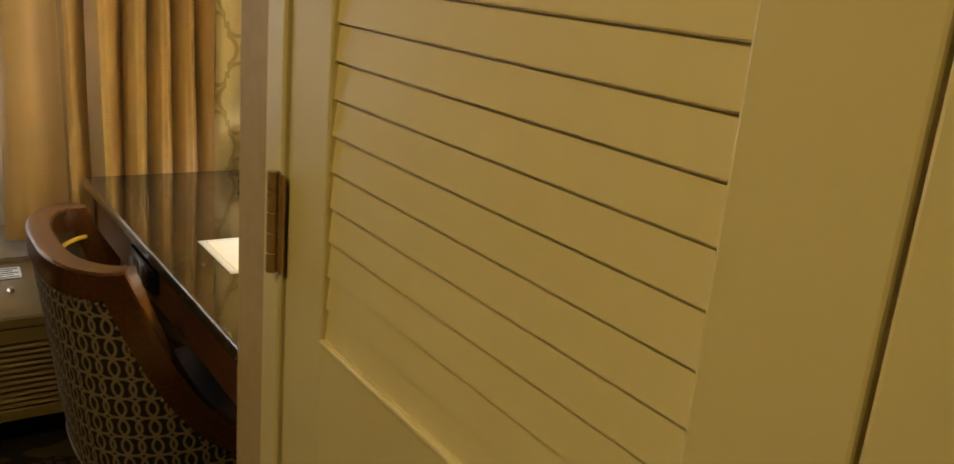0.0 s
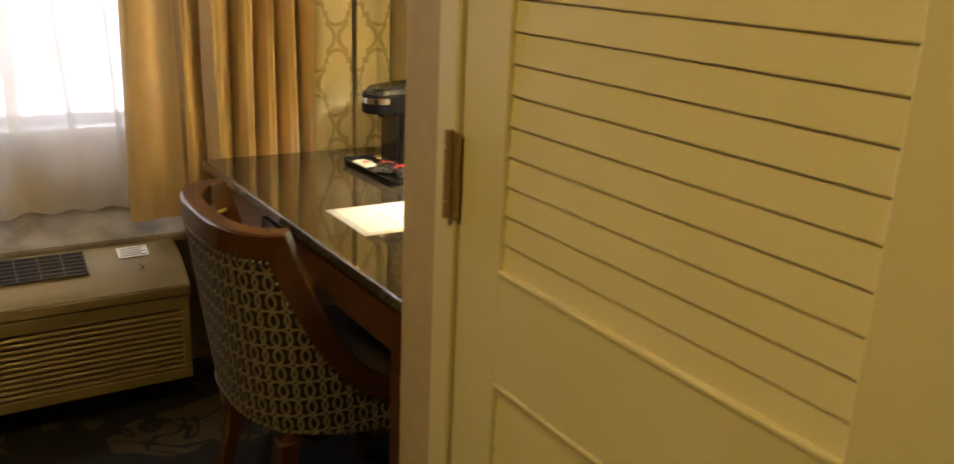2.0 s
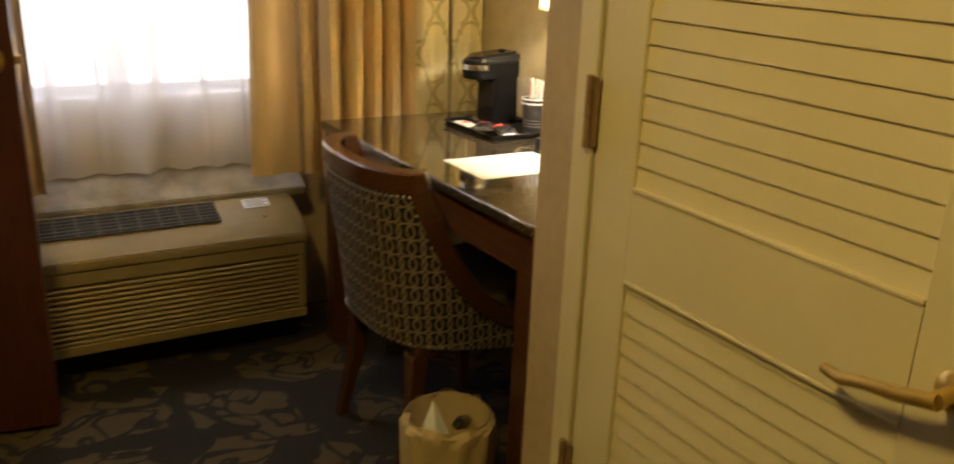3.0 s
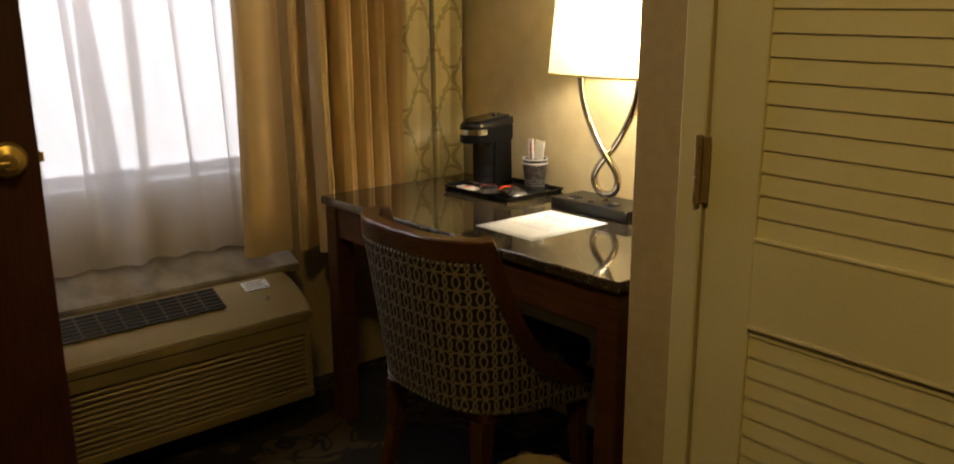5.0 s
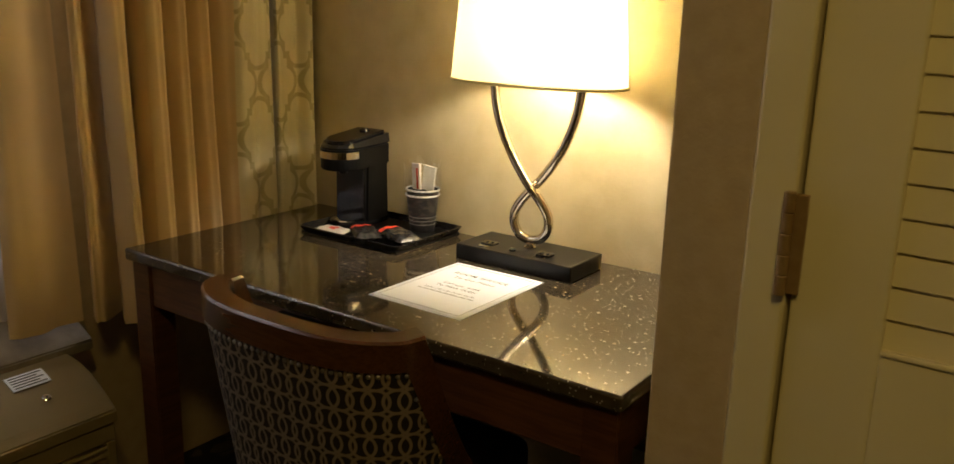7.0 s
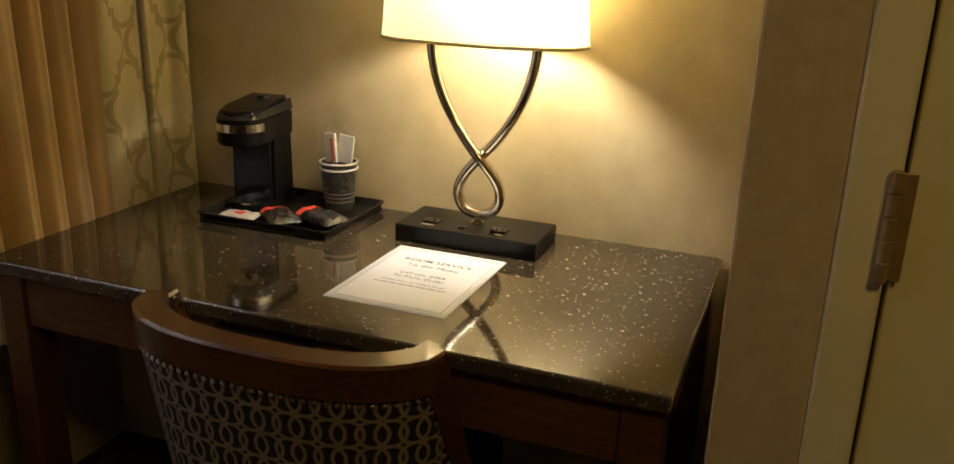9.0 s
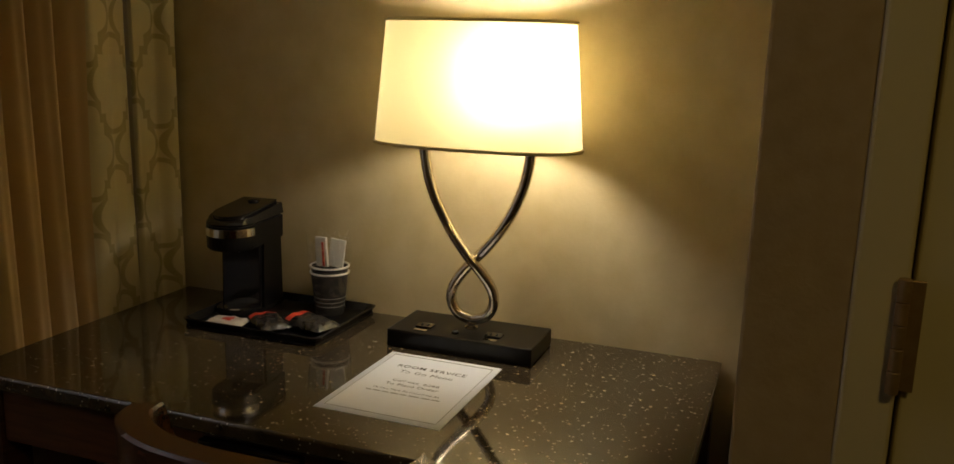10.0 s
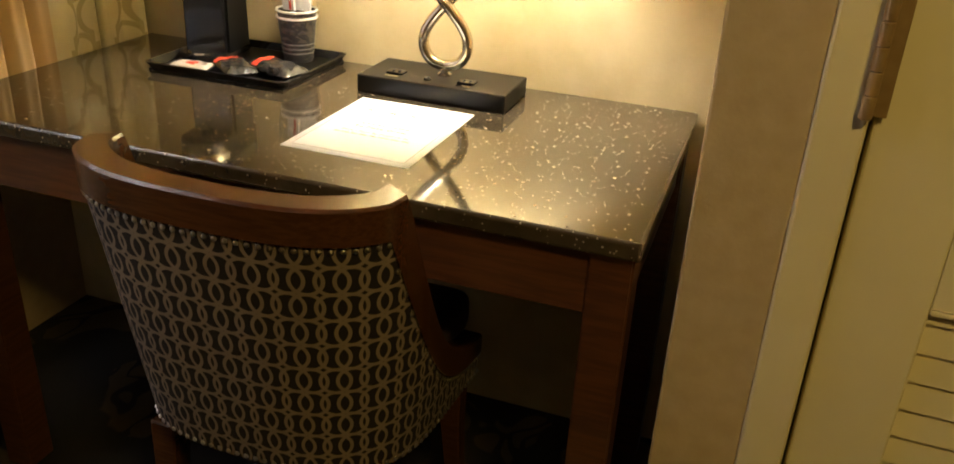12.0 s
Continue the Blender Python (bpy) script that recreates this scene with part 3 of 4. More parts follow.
# Dark sheet behind the louvres paints the shade between them.
hang("louvre_gap_shade", boxed(AX0 + 0.004, 2.474, 0.134, AX1 - 0.026, 2.480, 0.318), DARK, ac)
for k in range(11):
    z = 0.138 + k * 0.0164
    hang("louvre", prism([(2.425, z), (2.4225, z + 0.004), (2.426, z + 0.0090), (2.440, z + 0.0105), (2.440, z)], "x", AX0 + 0.008, AX1 - 0.0265), AC_MAT, ac)
# discharge grille set into the curved top
GX0, GX1 = -0.57, 0.135
tilt = math.atan2(ac_top(2.565) - ac_top(2.48), 0.085)
gm = Matrix.Translation((0, 2.48, ac_top(2.48) + 0.0052)) @ Matrix.Rotation(tilt, 4, "X")
# Flat dark strip stands for the shade down in the grille slots.
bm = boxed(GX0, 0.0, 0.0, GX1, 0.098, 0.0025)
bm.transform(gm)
hang("grille_slot_shade", bm, DARK, ac, "dark sheet for the shade in the discharge grille slots")
for k in range(7):
    bm = boxed(GX0, k * 0.0158, 0.001, GX1, k * 0.0158 + 0.0014, 0.0040)
    bm.transform(gm)
    hang("grille_bar", bm, GRILLE, ac)
for k in range(13):
    x = GX1 - 0.0585 * k
    bm = boxed(x - 0.0022, 0.0, 0.001, x, 0.097, 0.005)
    bm.transform(gm)
    hang("grille_rib", bm, GRILLE, ac)
sm = Matrix.Translation((0.0, 2.522, ac_top(2.522) + 0.0022)) @ Matrix.Rotation(tilt, 4, "X")
bm = boxed(0.222, 0, 0, 0.305, 0.044, 0.0014)
bm.transform(sm)
sticker = hang("sticker", bm, PAPER, ac, "white notice sticker with small print")
for k in range(5):
    bm = boxed(0.228, 0.005 + k * 0.0078, 0.001, 0.299 - 0.012 * (k % 2), 0.008 + k * 0.0078, 0.0019)
    bm.transform(sm)
    hang("print_bar", bm, INK, sticker)
bm = lathe([(0.0095, 0), (0.0095, 0.003), (0.007, 0.005), (0.004, 0.0052)], 20)
bm.transform(Matrix.Translation((0.272, 2.486, ac_top(2.486))) @ Matrix.Rotation(tilt, 4, "X"))
lock = hang("lock", bm, CHROME, ac, "round metal key lock")
bm = boxed(-0.0012, -0.004, 0.005, 0.0012, 0.004, 0.0058)
bm.transform(Matrix.Translation((0.272, 2.486, ac_top(2.486))) @ Matrix.Rotation(tilt, 4, "X"))
hang("key_slot", bm, DARK, lock)
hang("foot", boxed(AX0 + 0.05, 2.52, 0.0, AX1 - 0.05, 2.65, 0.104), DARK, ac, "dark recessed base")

# ---- wooden door standing open by the window ----
dm = pose(-0.397, 2.205, 0.0, 0, 0, 171.0)
wd = thing("door_3", dm, "red-brown mahogany veneer door standing open", "door", kind="structure")
part("leaf", boxed(0.0, -0.044, 0.012, 0.86, 0.0, 2.06, bevel=0.002), DOOR_WOOD, wd)
part("latch_plate", boxed(-0.0018, -0.034, 0.935, 0.0, -0.010, 1.045), BRASS, wd, "brass latch plate")
part("latch", boxed(-0.012, -0.028, 0.978, -0.002, -0.016, 1.0, bevel=0.002), BRASS, wd, "brass latch bolt")
bm = lathe([(0.040, 0), (0.040, 0.006), (0.034, 0.018), (0.016, 0.026), (0.013, 0.052), (0.018, 0.056), (0.016, 0.062)], 28)
bm.transform(pose(0.062, 0.0, 0.990, -90, 0, 0))
lv = part("lever_handle", bm, BRASS, wd, "polished brass lever handle")
part("lever", tube([(0.062, 0.055, 0.990), (0.09, 0.057, 0.989), (0.12, 0.056, 0.986), (0.15, 0.052, 0.984), (0.172, 0.046, 0.983)], lambda s: 0.0095 - 0.003 * s, 12), BRASS, lv)

# ---- desk ----
DX0, DX1, DY0, DY1, DZ = 0.448, 1.041, 1.234, 2.434, 0.75
desk = thing("desk", ((DX0 + DX1) / 2, (DY0 + DY1) / 2, 0), "dark mahogany writing desk with speckled stone top", "desk")
hang("stone_top", boxed(DX0, DY0, DZ - 0.027, DX1, DY1, DZ, bevel=0.005, segments=3), STONE, desk, "polished dark brown speckled stone top")
LX0 = DX0 + 0.012
hang("apron", boxed(LX0 + 0.006, DY0 + 0.068, 0.625, LX0 + 0.028, DY1 - 0.068, DZ - 0.0275, bevel=0.002), MAHOGANY_Y, desk)
hang("apron", boxed(LX0 + 0.06, DY0 + 0.016, 0.625, DX1 - 0.06, DY0 + 0.036, DZ - 0.0275, bevel=0.002), MAHOGANY_Y, desk)
hang("apron", boxed(LX0 + 0.06, DY1 - 0.036, 0.625, DX1 - 0.06, DY1 - 0.016, DZ - 0.0275, bevel=0.002), MAHOGANY_Y, desk)
hang("modesty_panel", boxed(DX1 - 0.04, DY0 + 0.06, 0.36, DX1 - 0.02, DY1 - 0.06, DZ - 0.0275, bevel=0.002), MAHOGANY_Y, desk)
for x in (LX0, DX1 - 0.064):
    for y in (DY0 + 0.008, DY1 - 0.068):
        hang("leg", prism([(x, y), (x + 0.06, y), (x + 0.06, y + 0.06), (x, y + 0.06)], "z", 0.0, DZ - 0.0275, bevel=0.003), MAHOGANY, desk)
outlet = hang("outlet_box", boxed(LX0 - 0.012, 1.775, 0.655, LX0 + 0.007, 1.955, 0.713, bevel=0.004), GLOSS_BLACK, desk, "black power outlet panel")
for k in range(2):
    hang("socket", boxed(LX0 - 0.0135, 1.80 + k * 0.075, 0.667, LX0 - 0.0115, 1.84 + k * 0.075, 0.70, bevel=0.001), BLACK, outlet)

# ---- chair ----
CY = 1.744
chair = thing("desk_chair", (0.45, CY, 0), "walnut framed barrel-back chair in dark ring-patterned fabric pushed to the desk", "chair")


def shell(s, z, inset=0.0):
    """Plan of the back: a squarish horseshoe; s from -1 to 1 goes round it. Lower down it narrows and leans forward."""
    k = (z - 0.37) / 0.43
    w, a, n = 0.224 + 0.040 * k - inset, 0.222 - inset, 2.9
    turn = min(abs(s) / 0.78, 1.0)
    c, q = math.cos(turn * math.pi / 2), math.sin(turn * math.pi / 2)
    x = 0.455 - a * max(c, 0.0) ** (2 / n) + 0.205 * max(0.0, abs(s) - 0.78) / 0.22 + 0.055 * (1 - k)
    y = CY + math.copysign(w * q ** (2 / n), s)
    return x, y


def top_of(s):
    """Upper edge of the cloth along the shell."""
    x, _ = shell(s, 0.70)
    f = x - shell(0, 0.70)[0]
    return 0.760 if f < 0.072 else 0.345 + 0.415 * math.exp(-(f - 0.072) / 0.104)


def rail_of(s):
    """Upper edge of the wooden rail, which runs on past the cloth's corner before it sweeps down."""
    x, _ = shell(s, 0.70)
    f = x - shell(0, 0.70)[0]
    return 0.808 if f < 0.096 else 0.375 + 0.433 * math.exp(-(f - 0.096) / 0.108)


def low_of(s):
    x, _ = shell(s, 0.40)
    return 0.372 - 0.16 * (x - shell(0, 0.40)[0])


SN, VN, SM = 84, 16, 0.985


def shell_len(z=0.6, n=200):
    out, prev = [0.0], Vector(shell(-SM, z))
    for k in range(1, n + 1):
        p = Vector(shell(-SM + 2 * SM * k / n, z))
        out.append(out[-1] + (p - prev).length)
        prev = p
    return out


ARC = shell_len()


def even(i):
    """Shell parameter at an even share i of the way round."""
    d = i * ARC[-1]
    k = max(j for j in range(len(ARC)) if ARC[j] <= d + 1e-9)
    f = 0 if k == len(ARC) - 1 else (d - ARC[k]) / (ARC[k + 1] - ARC[k])
    return -SM + 2 * SM * (k + f) / (len(ARC) - 1)


def skin(inset, lift):
    def f(i, v):
        s = even(i)
        z = low_of(s) + (top_of(s) + lift - low_of(s)) * v
        x, y = shell(s, z, inset)
        return (x, y, z)

    return grid(f, SN, VN, lambda i, v: (i * ARC[-1], low_of(even(i)) + (top_of(even(i)) - low_of(even(i))) * v))


hang("back_upholstery", skin(0.0, 0.0), RINGS, chair, "dark fabric with interlocking pale rings", 80)
hang("inner_back", skin(0.040, 0.010), SEAT_MAT, chair, "dark woven inner back", 80)


def rim(a, b, n):
    """Wooden rail along the top of the shell, with square section."""
    bm = bmesh.new()
    rings = []
    for k in range(n + 1):
        s = even(a + (b - a) * k / n)
        z = top_of(s)
        hgt = rail_of(s) - z
        ring = []
        for inset, zz in ((-0.004, z), (-0.004, z + hgt - 0.004), (0.0, z + hgt), (0.036, z + hgt), (0.040, z + hgt - 0.004), (0.040, z - 0.01)):
            x, y = shell(s, z, inset)
            ring.append(bm.verts.new((x, y, zz)))
        rings.append(ring)
    for p, q in zip(rings, rings[1:]):
        for j in range(6):
            bm.faces.new((p[j], p[(j + 1) % 6], q[(j + 1) % 6], q[j]))
    bm.faces.new(rings[0])
    bm.faces.new(list(reversed(rings[-1])))
    return bm


flat = [i / 200 for i in range(201) if rail_of(even(i / 200)) > 0.8079]
i0, i1 = flat[0], flat[-1]
hang("top_rail", rim(i0, i1, 40), CHAIR_WOOD, chair, "polished walnut top rail")
hang("arm_rail", rim(i1, 1.0, 24), CHAIR_WOOD, chair, "walnut edge sweeping down to the seat")
hang("arm_rail", rim(0.0, i0, 24), CHAIR_WOOD, chair, "walnut edge sweeping down to the seat")
hang("seat", boxed(0.375, CY - 0.195, 0.385, 0.74, CY + 0.205, 0.465, bevel=0.025, segments=3), SEAT_MAT, chair, "dark upholstered seat cushion", 50)
hang("seat_frame", boxed(0.350, CY - 0.195, 0.325, 0.72, CY + 0.195, 0.383, bevel=0.008), CHAIR_WOOD, chair)
for x, y, dx, dy in ((0.36, CY - 0.175, -0.05, -0.02), (0.36, CY + 0.175, -0.05, 0.02), (0.69, CY - 0.18, 0.02, -0.01), (0.69, CY + 0.18, 0.02, 0.01)):
    bm = bmesh.new()
    rings = []
    for z, r in ((0.34, 0.023), (0.2, 0.019), (0.0, 0.014)):
        k = (0.34 - z) / 0.34
        cx, cy = x + dx * k * k, y + dy * k * k
        rings.append([bm.verts.new((cx + a * r, cy + b * r, z)) for a, b in ((-1, -1), (1, -1), (1, 1), (-1, 1))])
    for p, q in zip(rings, rings[1:]):
        for j in range(4):
            bm.faces.new((p[j], p[(j + 1) % 4], q[(j + 1) % 4], q[j]))
    bm.faces.new(rings[0]), bm.faces.new(rings[-1])
    bmesh.ops.bevel(bm, geom=bm.edges[:], offset=0.003, segments=1, affect="EDGES")
    hang("leg", bm, CHAIR_WOOD, chair)
# gold welt along the inner edge of the back
pts = []
for k in range(41):
    s = even(i0 + (i1 - i0) * k / 40)
    x, y = shell(s, 0.74, 0.046)
    pts.append((x, y, 0.742))
hang("welt", tube(pts, 0.0045, 8), GOLD, chair, "gold piping on the inner back")
# dome nails along the cloth's edges
dome = lathe([(0.0040, 0), (0.0035, 0.0014), (0.0020, 0.0024), (0.0005, 0.0028)], 8)
nail = hang("nail", dome, NAIL, chair)
nail_mesh = nail.data
nail_mesh.transform(chair.matrix_basis)
rows = [(even(k / 84), "t") for k in range(85)] + [(even(k / 72), "b") for k in range(73)]
for n, (s, row) in enumerate(rows):
    z = top_of(s) - 0.008 if row == "t" else low_of(s) + 0.007
    x, y = shell(s, z, -0.0005)
    e = 0.01
    xa, ya = shell(max(s - e, -0.99), z)
    xb, yb = shell(min(s + e, 0.99), z)
    d = Vector((xb - xa, yb - ya, 0)).normalized()
    nrm = Vector((-d.y, d.x, 0))
    if nrm.dot(Vector((x - 0.55, y - CY, 0))) < 0:
        nrm = -nrm
    m = Matrix.Translation((x, y, z)) @ nrm.to_track_quat("Z", "Y").to_matrix().to_4x4()
    o = nail if n == 0 else new("nail", nail_mesh)
    o.parent = chair
    o.matrix_basis = chair.matrix_basis.inverted() @ m

# ---- lamp ----
tl = thing("table_lamp", (0.932, 1.696, DZ), "lit table lamp with looped nickel stem and cream oval shade", "lamp")
hang("base", boxed(0.858, 1.551, DZ, 0.994, 1.836, DZ + 0.034, bevel=0.0025), BASE_BLACK, tl, "black lacquered rectangular base")
LXC, LYC = 0.930, 1.692
curve = [(0.104, 0.395), (0.104, 0.36), (0.101, 0.325), (0.092, 0.285), (0.074, 0.24), (0.049, 0.198), (0.020, 0.162), (-0.008, 0.132), (-0.031, 0.103), (-0.042, 0.078), (-0.041, 0.054), (-0.026, 0.033), (0.0, 0.0255)]
half = []
for k in range(len(curve) - 1):
    p0, p1, p2, p3 = (Vector(curve[min(max(k + j, 0), len(curve) - 1)]) for j in (-1, 0, 1, 2))
    for t in (0, 0.25, 0.5, 0.75):
        half.append(0.5 * ((2 * p1) + (-p0 + p2) * t + (2 * p0 - 5 * p1 + 4 * p2 - p3) * t * t + (-p0 + 3 * p1 - 3 * p2 + p3) * t ** 3))
half.append(Vector(curve[-1]))


def stem(sign):
    out = []
    for p in half:
        near = max(0.0, 1 - abs(p.y - 0.142) / 0.06)
        out.append((LXC - sign * 0.0085 * near, LYC + sign * p.x, DZ + 0.026 + p.y))
    return out


hang("stem", tube(stem(1) + list(reversed(stem(-1)))[1:], 0.0102, 16), STEEL, tl, "polished nickel tube twisted into a loop", 80)
hang("ferrule", lathe([(0.013, 0), (0.013, 0.003), (0.007, 0.006), (0.007, 0.012), (0.010, 0.014), (0.008, 0.019)], 20, (LXC, LYC, DZ + 0.034)), STEEL, tl)
for y in (1.636, 1.775):
    port = hang("outlet", boxed(0.888, y - 0.016, DZ + 0.034, 0.912, y + 0.016, DZ + 0.038, bevel=0.001), GLOSS_BLACK, tl, "small black outlet with silver plate")
    hang("plate", boxed(0.872, y - 0.013, DZ + 0.034, 0.887, y + 0.013, DZ + 0.0352), CHROME, port)
    for k in (-0.006, 0.006):
        hang("slot", boxed(0.896, y + k - 0.0012, DZ + 0.038, 0.904, y + k + 0.0012, DZ + 0.0395), BLACK, port)
hang("switch", lathe([(0.007, 0), (0.007, 0.004), (0.004, 0.006)], 14, (0.886, 1.708, DZ + 0.034)), GLOSS_BLACK, tl)


def oval(k, hw, hd, n=3.0):
    a = 2 * math.pi * k
    c, s = math.cos(a), math.sin(a)
    return hd * math.copysign(abs(c) ** (2 / n), c), hw * math.copysign(abs(s) ** (2 / n), s)


SZ0, SZ1 = 1.134, 1.354


def shade_at(k, v, off=0.0):
    x, y = oval(k, 0.195 - 0.020 * v - off, 0.100 - 0.013 * v - off, 2.5)
    return (LXC - 0.002 + x, LYC + y, SZ0 + (SZ1 - SZ0) * v)


bm = grid(lambda k, v: shade_at(k, v), 96, 8, lambda k, v: (k, v * 0.24))
bmesh.ops.remove_doubles(bm, verts=bm.verts[:], dist=1e-5)
shade = hang("shade", bm, SHADE, tl, "cream fabric oval shade", 80)
for v in (0.0, 1.0):
    hang("binding", tube([shade_at(k / 72, v) for k in range(72)], 0.0032, 6, True), mat("shade_binding", (0.70, 0.58, 0.26), 0.7), shade)
hang("socket", lathe([(0.016, 0), (0.017, 0.03), (0.012, 0.055)], 16, (0.888, 1.612, 1.155)), BASE_BLACK, tl)
hang("crossbar", tube([(LXC, LYC - 0.104, 1.165), (LXC, LYC, 1.168), (LXC, LYC + 0.104, 1.165)], 0.005, 8), STEEL, tl)

# ---- menu sheet ----
pm = pose(0.692, 1.705, DZ, 0, 0, -90.7)
menu = thing("menu_sheet", pm, "white printed room service menu card lying on the desk", "paper")
part("sheet", grid(lambda i, j: (-0.108 + 0.216 * i, -0.1395 + 0.279 * j, 0.0008 + 0.004 * max(0, j - 0.8) * (1 - abs(2 * i - 1.6))), 12, 12), PAPER, menu)
SHEET = bpy.data.objects["sheet"]
SHEET.modifiers.new("thickness", "SOLIDIFY").thickness = 0.0006


def text(words, size, y, parent, bold=0.0):
    data = bpy.data.curves.new("text", "FONT")
    data.body, data.size, data.align_x, data.offset = words, size, "CENTER", bold
    data.space_character = 1.12
    ob = new("lettering", data)
    data.materials.append(INK)
    ob.parent = parent
    ob.matrix_basis = Matrix.Translation((0, y, 0.0022))
    return ob


text("ROOM SERVICE", 0.0172, 0.070, menu, 0.0001)
text("To Go Menu", 0.0172, 0.046, menu, 0.0)
text("Call ext. 6266", 0.0135, 0.006, menu)
text("To Place Order", 0.0135, -0.011, menu)
text("Orders Must Be Picked Up At", 0.0086, -0.033, menu)
for y, w in ((-0.043, 0.066),):
    x = -w
    rnd = random.Random(int(w * 1000))
    while x < w:
        step = rnd.uniform(0.008, 0.02)
        part("print_bar", boxed(x, y - 0.0015, 0.0018, min(x + step, w), y + 0.0015, 0.0021), FAINT, menu)
        x += step + 0.004
for a, b, c, d in ((-0.096, -0.126, 0.096, -0.1252), (-0.096, 0.1252, 0.096, 0.126), (-0.096, -0.1252, -0.0952, 0.1252), (0.0952, -0.1252, 0.096, 0.1252)):
    part("border_line", boxed(a, b, 0.0016, c, d, 0.0020 if b < 0.1 else 0.0024), FAINT, menu)

# ---- tray with coffee things ----
tray = thing("tray", (0.917, 2.097, DZ), "black plastic serving tray on the desk", "tray")
TX0, TX1, TY0, TY1 = 0.786, 1.038, 1.944, 2.254
hang("tray_floor", boxed(TX0 + 0.008, TY0 + 0.008, DZ, TX1 - 0.008, TY1 - 0.008, DZ + 0.005, bevel=0.001), BLACK, tray)
bm = bmesh.new()
for off, z in ((0.010, 0.0), (0.0, 0.018), (0.004, 0.019), (0.014, 0.005)):
    ring = []
    for cx, cy, a0 in ((TX1, TY1, 0), (TX0, TY1, 90), (TX0, TY0, 180), (TX1, TY0, 270)):
        r = 0.016
        sx, sy = (-1 if cx == TX1 else 1), (-1 if cy == TY1 else 1)
        for k in range(5):
            a = radians(a0 + 22.5 * k)
            ring.append(bm.verts.new((cx + sx * (r + off) + r * math.cos(a), cy + sy * (r + off) + r * math.sin(a), DZ + z)))
bm.verts.ensure_lookup_table()
n = 20
for q in range(4):
    for k in range(n):
        a, b = q * n, ((q + 1) % 4) * n
        bm.faces.new((bm.verts[a + k], bm.verts[a + (k + 1) % n], bm.verts[b + (k + 1) % n], bm.verts[b + k]))
hang("tray_rim", bm, GLOSS_BLACK, tray)

cmx = Matrix.Translation((0.934, 2.198, DZ + 0.0052)) @ Matrix.Diagonal((1, 1, 0.965, 1)) @ Matrix.Rotation(radians(186), 4, "Z")
brewer = thing("coffee_maker", cmx, "black single-cup coffee maker with chrome band on the tray", "coffee maker")
# local x is the front, y across
col = [(-0.072, 0.0), (0.024, 0.0), (0.020, 0.17), (-0.066, 0.17)]
part("column", prism(col, "y", -0.048, 0.048, bevel=0.006), BLACK, brewer)
foot = [(-0.068, -0.05), (0.03, -0.05)] + [(0.03 + 0.042 * math.sin(math.pi * k / 12), -0.05 * math.cos(math.pi * k / 12)) for k in range(1, 12)] + [(0.03, 0.05), (-0.068, 0.05)]
part("front_panel", boxed(0.018, -0.042, 0.016, 0.0255, 0.042, 0.152, bevel=0.002), GLOSS_BLACK, brewer, "glossy black front panel")
part("foot", prism(foot, "z", 0.0, 0.016, bevel=0.003), GLOSS_BLACK, brewer)
part("drip_plate", lathe([(0.026, 0.0), (0.026, 0.003), (0.02, 0.004)], 28, (0.044, 0, 0.016)), STEEL, brewer, "steel drip plate")


def hood(scale, x1):
    return [(-0.070, -0.05 * scale), (x1, -0.05 * scale)] + [(x1 + 0.052 * scale * math.sin(math.pi * k / 14), -0.05 * scale * math.cos(math.pi * k / 14)) for k in range(1, 14)] + [(x1, 0.05 * scale), (-0.070, 0.05 * scale)]


part("brew_head", prism(hood(1.0, 0.055), "z", 0.150, 0.205, bevel=0.004), BLACK, brewer)
part("chrome_band", prism([p for p in hood(1.025, 0.055) if p[0] > 0.04], "z", 0.179, 0.196, bevel=0.001), CHROME, brewer, "chrome band round the front")
bm = prism(hood(1.0, 0.055), "z", 0.205, 0.236, bevel=0.0)
for v in bm.verts:
    if v.co.z > 0.22:
        v.co.x, v.co.y = -0.069 + (v.co.x + 0.069) * 0.95, v.co.y * 0.93
        v.co.z -= 0.14 * max(0, v.co.x + 0.02)
bmesh.ops.bevel(bm, geom=[e for e in bm.edges if all(v.co.z > 0.206 for v in e.verts)], offset=0.008, segments=4, affect="EDGES")
lid = part("lid", bm, GLOSS_BLACK, brewer, "glossy black domed lid", 50)
part("lid_button", lathe([(0.013, 0), (0.012, 0.004), (0.006, 0.006)], 20, (-0.035, 0.0, 0.2325)), GLOSS_BLACK, lid)
part("nozzle", lathe([(0.010, 0), (0.014, 0.014)], 16, (0.05, 0, 0.137)), BLACK, brewer)
bm = prism([(-0.073, -0.02), (-0.069, -0.02), (-0.069, 0.02), (-0.073, 0.02)], "z", 0.02, 0.14)
part("rear_panel", bm, GLOSS_BLACK, brewer)

CX, CYY = 0.984, 2.030


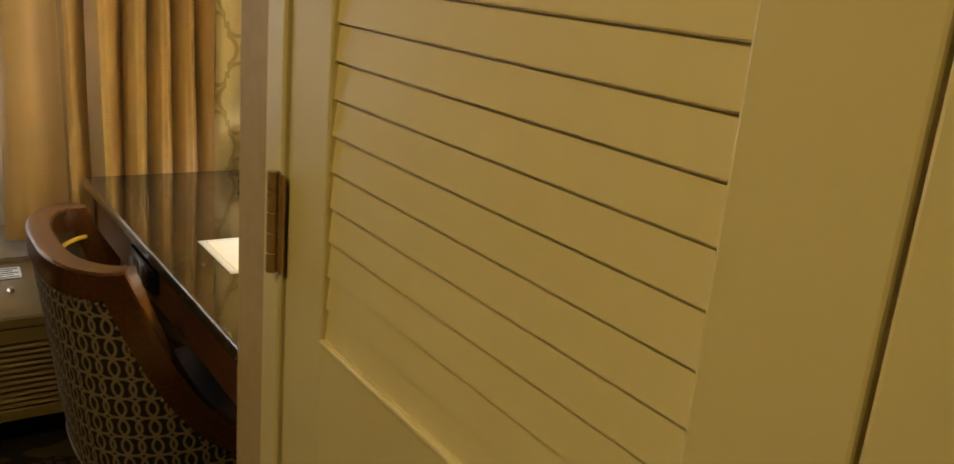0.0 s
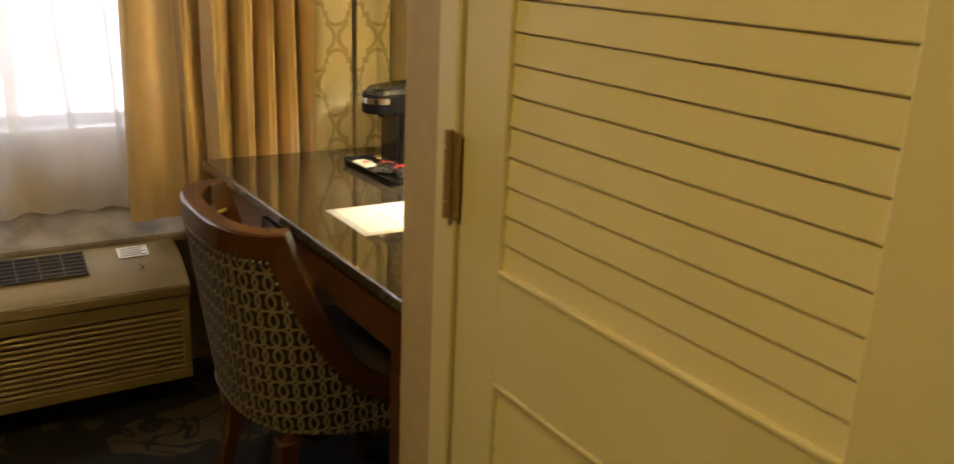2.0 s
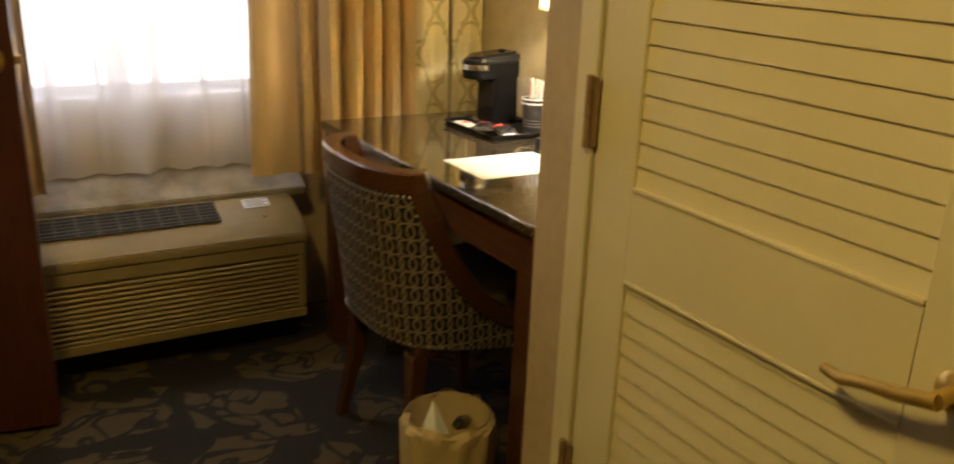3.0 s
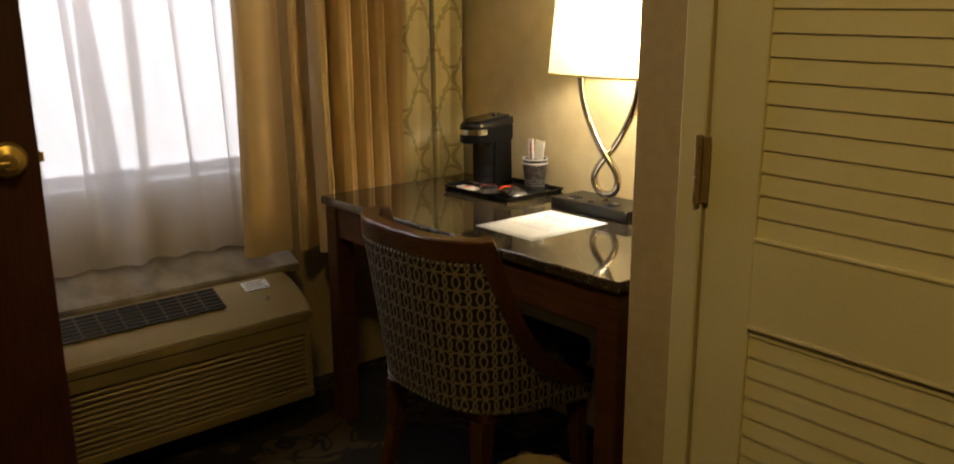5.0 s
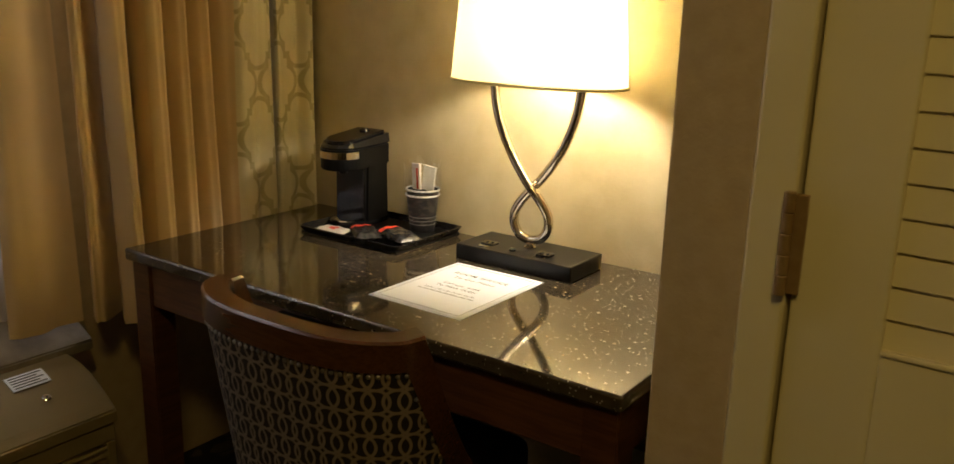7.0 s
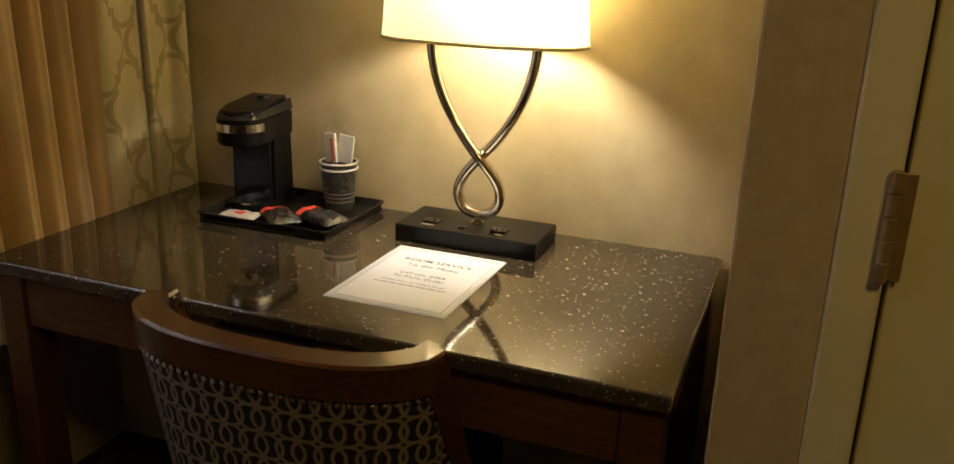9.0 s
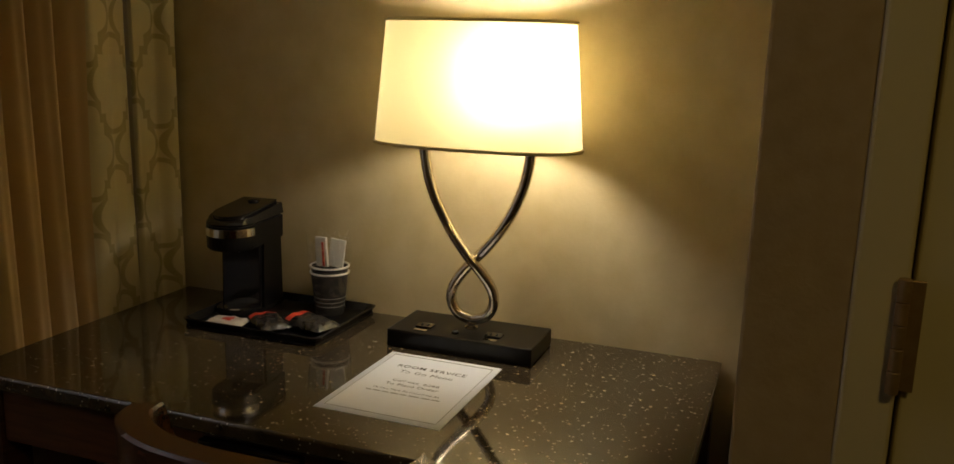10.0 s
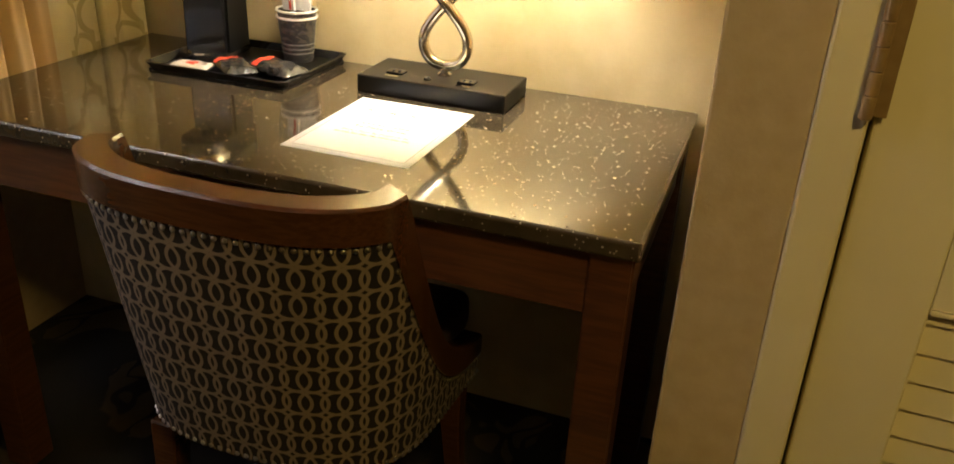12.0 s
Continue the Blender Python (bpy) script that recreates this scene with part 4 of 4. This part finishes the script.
def cup(z, label):
    c = thing("paper_cup", (CX, CYY, z), label, "cup", "stacked cups")
    body = [(0.029, 0.0), (0.0385, 0.088), (0.0375, 0.088), (0.028, 0.003)]
    part("cup_body", lathe(body, 36), CUP, c)
    part("rim", tube([(0.0395 * math.cos(2 * math.pi * k / 36), 0.0395 * math.sin(2 * math.pi * k / 36), 0.0885) for k in range(36)], 0.0024, 8, True), CUP_WHITE, c, "white rolled rim")
    for k in range(3):
        zz = 0.018 + k * 0.009
        r = 0.0292 + 0.0095 * zz / 0.088 + 0.0003
        part("stripe", lathe([(r, 0), (r + 0.0002, 0.0018)], 36, (0, 0, zz)), STRIPE, c)
    return c


cup(DZ + 0.0052, "dark printed paper cup with white rim in clear wrap")
cup(DZ + 0.0182, "dark printed paper cup nested in another")
for k, (dx, dy, rz, hgt, lean) in enumerate(((-0.004, 0.014, 70, 0.062, 5), (0.003, -0.012, 95, 0.060, -7))):
    nm = Matrix.Translation((CX + dx, CYY + dy, DZ + 0.104)) @ Matrix.Rotation(radians(rz), 4, "Z") @ Matrix.Rotation(radians(lean), 4, "Y")
    pk = thing("napkin_packet", nm, "white folded napkin packet standing in the cup", "packet", "packets in the cup")
    part("packet", boxed(-0.017, -0.003, 0.0, 0.017, 0.003, hgt, bevel=0.0015), NAPKIN, pk)
    if k == 0:
        part("stirrer", boxed(-0.011, 0.003, 0.002, -0.005, 0.0048, hgt - 0.01, bevel=0.0005), RED, pk, "red stirrer")
wrap = grid(lambda k, v: (CX + (0.0405 + 0.004 * math.sin(7 * math.pi * 2 * k + 5 * v) * (0.3 + v) + 0.002 * v) * math.cos(2 * math.pi * k) * (0.80 + 0.24 * min(1, v * 1.6)),
                          CYY + (0.0405 + 0.004 * math.sin(5 * math.pi * 2 * k + 3 * v) * (0.3 + v)) * math.sin(2 * math.pi * k) * (0.80 + 0.24 * min(1, v * 1.6)),
                          DZ + 0.0055 + 0.165 * v + (0.010 * math.sin(9 * 2 * math.pi * k) if v > 0.99 else 0)), 60, 12)
tagged(obj("clear_wrap", wrap, WRAP, 20), "crinkled clear plastic bag round the cups", "plastic bag")


def packet(name, x, y, rz, size, material, label, band=None, stamp=False):
    m = Matrix.Translation((x, y, DZ + 0.0052)) @ Matrix.Rotation(radians(rz), 4, "Z")
    p = thing(name, m, label, "packet", "packets on the tray")
    l, w, h = size
    rnd = random.Random(int(x * 1000 + y * 777))
    ph = rnd.uniform(0, 6)

    def f(i, j, s):
        u, v = 2 * i - 1, 2 * j - 1
        swell = (max(0, 1 - u ** 6) * max(0, 1 - v ** 4)) ** 0.5
        crease = 0.0022 * math.sin(7 * u + 3 * v + ph) * math.sin(5 * v - 2 * u + ph)
        return (u * l / 2, v * w / 2, h * 0.5 + s * (h * 0.5 - 0.0006) * swell + (crease * swell if s > 0 else 0))

    bm = grid(lambda i, j: f(i, j, 1), 20, 12)
    other = grid(lambda i, j: f(i, j, -1), 20, 12)
    me = bpy.data.meshes.new("tmp")
    other.to_mesh(me)
    bm.from_mesh(me)
    other.free()
    bpy.data.meshes.remove(me)
    bmesh.ops.remove_doubles(bm, verts=bm.verts[:], dist=0.0008)
    part("pouch", bm, material, p, smooth=60)
    if band:
        a, b = band
        bm = grid(lambda i, j: Vector(f(a + (b - a) * i, 0.02 + 0.96 * j, 1)) + Vector((0, 0, 0.0007)), 4, 12)
        part("band", bm, RED, p, "red printed band")
    if stamp:
        bm = grid(lambda i, j: Vector(f(0.36 + 0.28 * i, 0.3 + 0.4 * j, 1)) + Vector((0, 0, 0.0008)), 8, 6)
        part("badge", bm, RED, p, "red oval badge")
    return p


packet("coffee_packet", 0.868, 2.008, 70, (0.115, 0.062, 0.026), FOIL, "black foil coffee packet with a red band", (0.72, 0.86))
packet("coffee_packet", 0.842, 2.085, 52, (0.100, 0.060, 0.022), FOIL, "crumpled black foil coffee packet with a red band", (0.76, 0.92))
packet("condiment_packet", 0.822, 2.168, 96, (0.078, 0.046, 0.014), SILVER_FOIL, "pale foil condiment packet with a red badge", None, True)

# ---- waste bin ----
bx, by = 0.332, 1.352
wb = thing("waste_bin", (bx, by, 0), "beige waste bin with a plastic liner and discarded paper", "waste bin")
part("bin_body", lathe([(0.084, 0.0), (0.086, 0.004), (0.103, 0.285), (0.099, 0.285), (0.082, 0.008)], 40), BIN_MAT, wb)
lin = grid(lambda k, v: ((0.1055 + 0.007 * math.sin(2 * math.pi * 11 * k + 4 * v) * (0.4 + v) * 0.6 - (0.012 if v > 0.99 else 0)) * math.cos(2 * math.pi * k),
                         (0.1055 + 0.007 * math.sin(2 * math.pi * 9 * k + 1 - 3 * v) * (0.4 + v) * 0.6 - (0.012 if v > 0.99 else 0)) * math.sin(2 * math.pi * k),
                         0.165 + (0.132 + 0.007 * math.sin(2 * math.pi * 7 * k)) * v + 0.012 * math.sin(2 * math.pi * 4 * k) * (1 - v)), 72, 8)
part("liner", lin, LINER, wb, "crinkled translucent beige liner")
part("liner_inside", grid(lambda k, v: ((0.094 - 0.012 * v) * math.cos(2 * math.pi * k), (0.094 - 0.012 * v) * math.sin(2 * math.pi * k), 0.296 - 0.2 * v), 40, 4), LINER, wb)
bm = bmesh.new()
bmesh.ops.create_cone(bm, cap_ends=True, segments=5, radius1=0.060, radius2=0.002, depth=0.17)
bm.transform(pose(-0.028, 0.015, 0.252, 8, -12, 20))
tr = tagged(obj("crumpled_paper", bm, PAPER, 20), "white folded paper sticking up in the bin", "paper")
tr.matrix_world = Matrix.Translation((bx, by, 0))
bm = boxed(-0.035, -0.01, 0, 0.035, 0.012, 0.03, bevel=0.006)
bm.transform(pose(0.03, 0.005, 0.245, 30, 25, 40))
tr = tagged(obj("wrapper", bm, FOIL, 20), "crumpled black and silver wrapper in the bin", "wrapper")
tr.matrix_world = Matrix.Translation((bx, by, 0))

# ---- hall ceiling light, behind the walk ----
cl = thing("ceiling_light", (-0.85, 0.50, H), "round flush ceiling light with warm glass", "ceiling light")
part("plate", lathe([(0.16, -0.02), (0.16, 0.0)], 40), STEEL, cl)
dg = part("diffuser", lathe([(0.02, -0.085), (0.09, -0.075), (0.135, -0.05), (0.15, -0.02)], 40), glow_mat("warm_glass", (1.0, 0.72, 0.4), 1.5), cl)
dg.visible_shadow = False
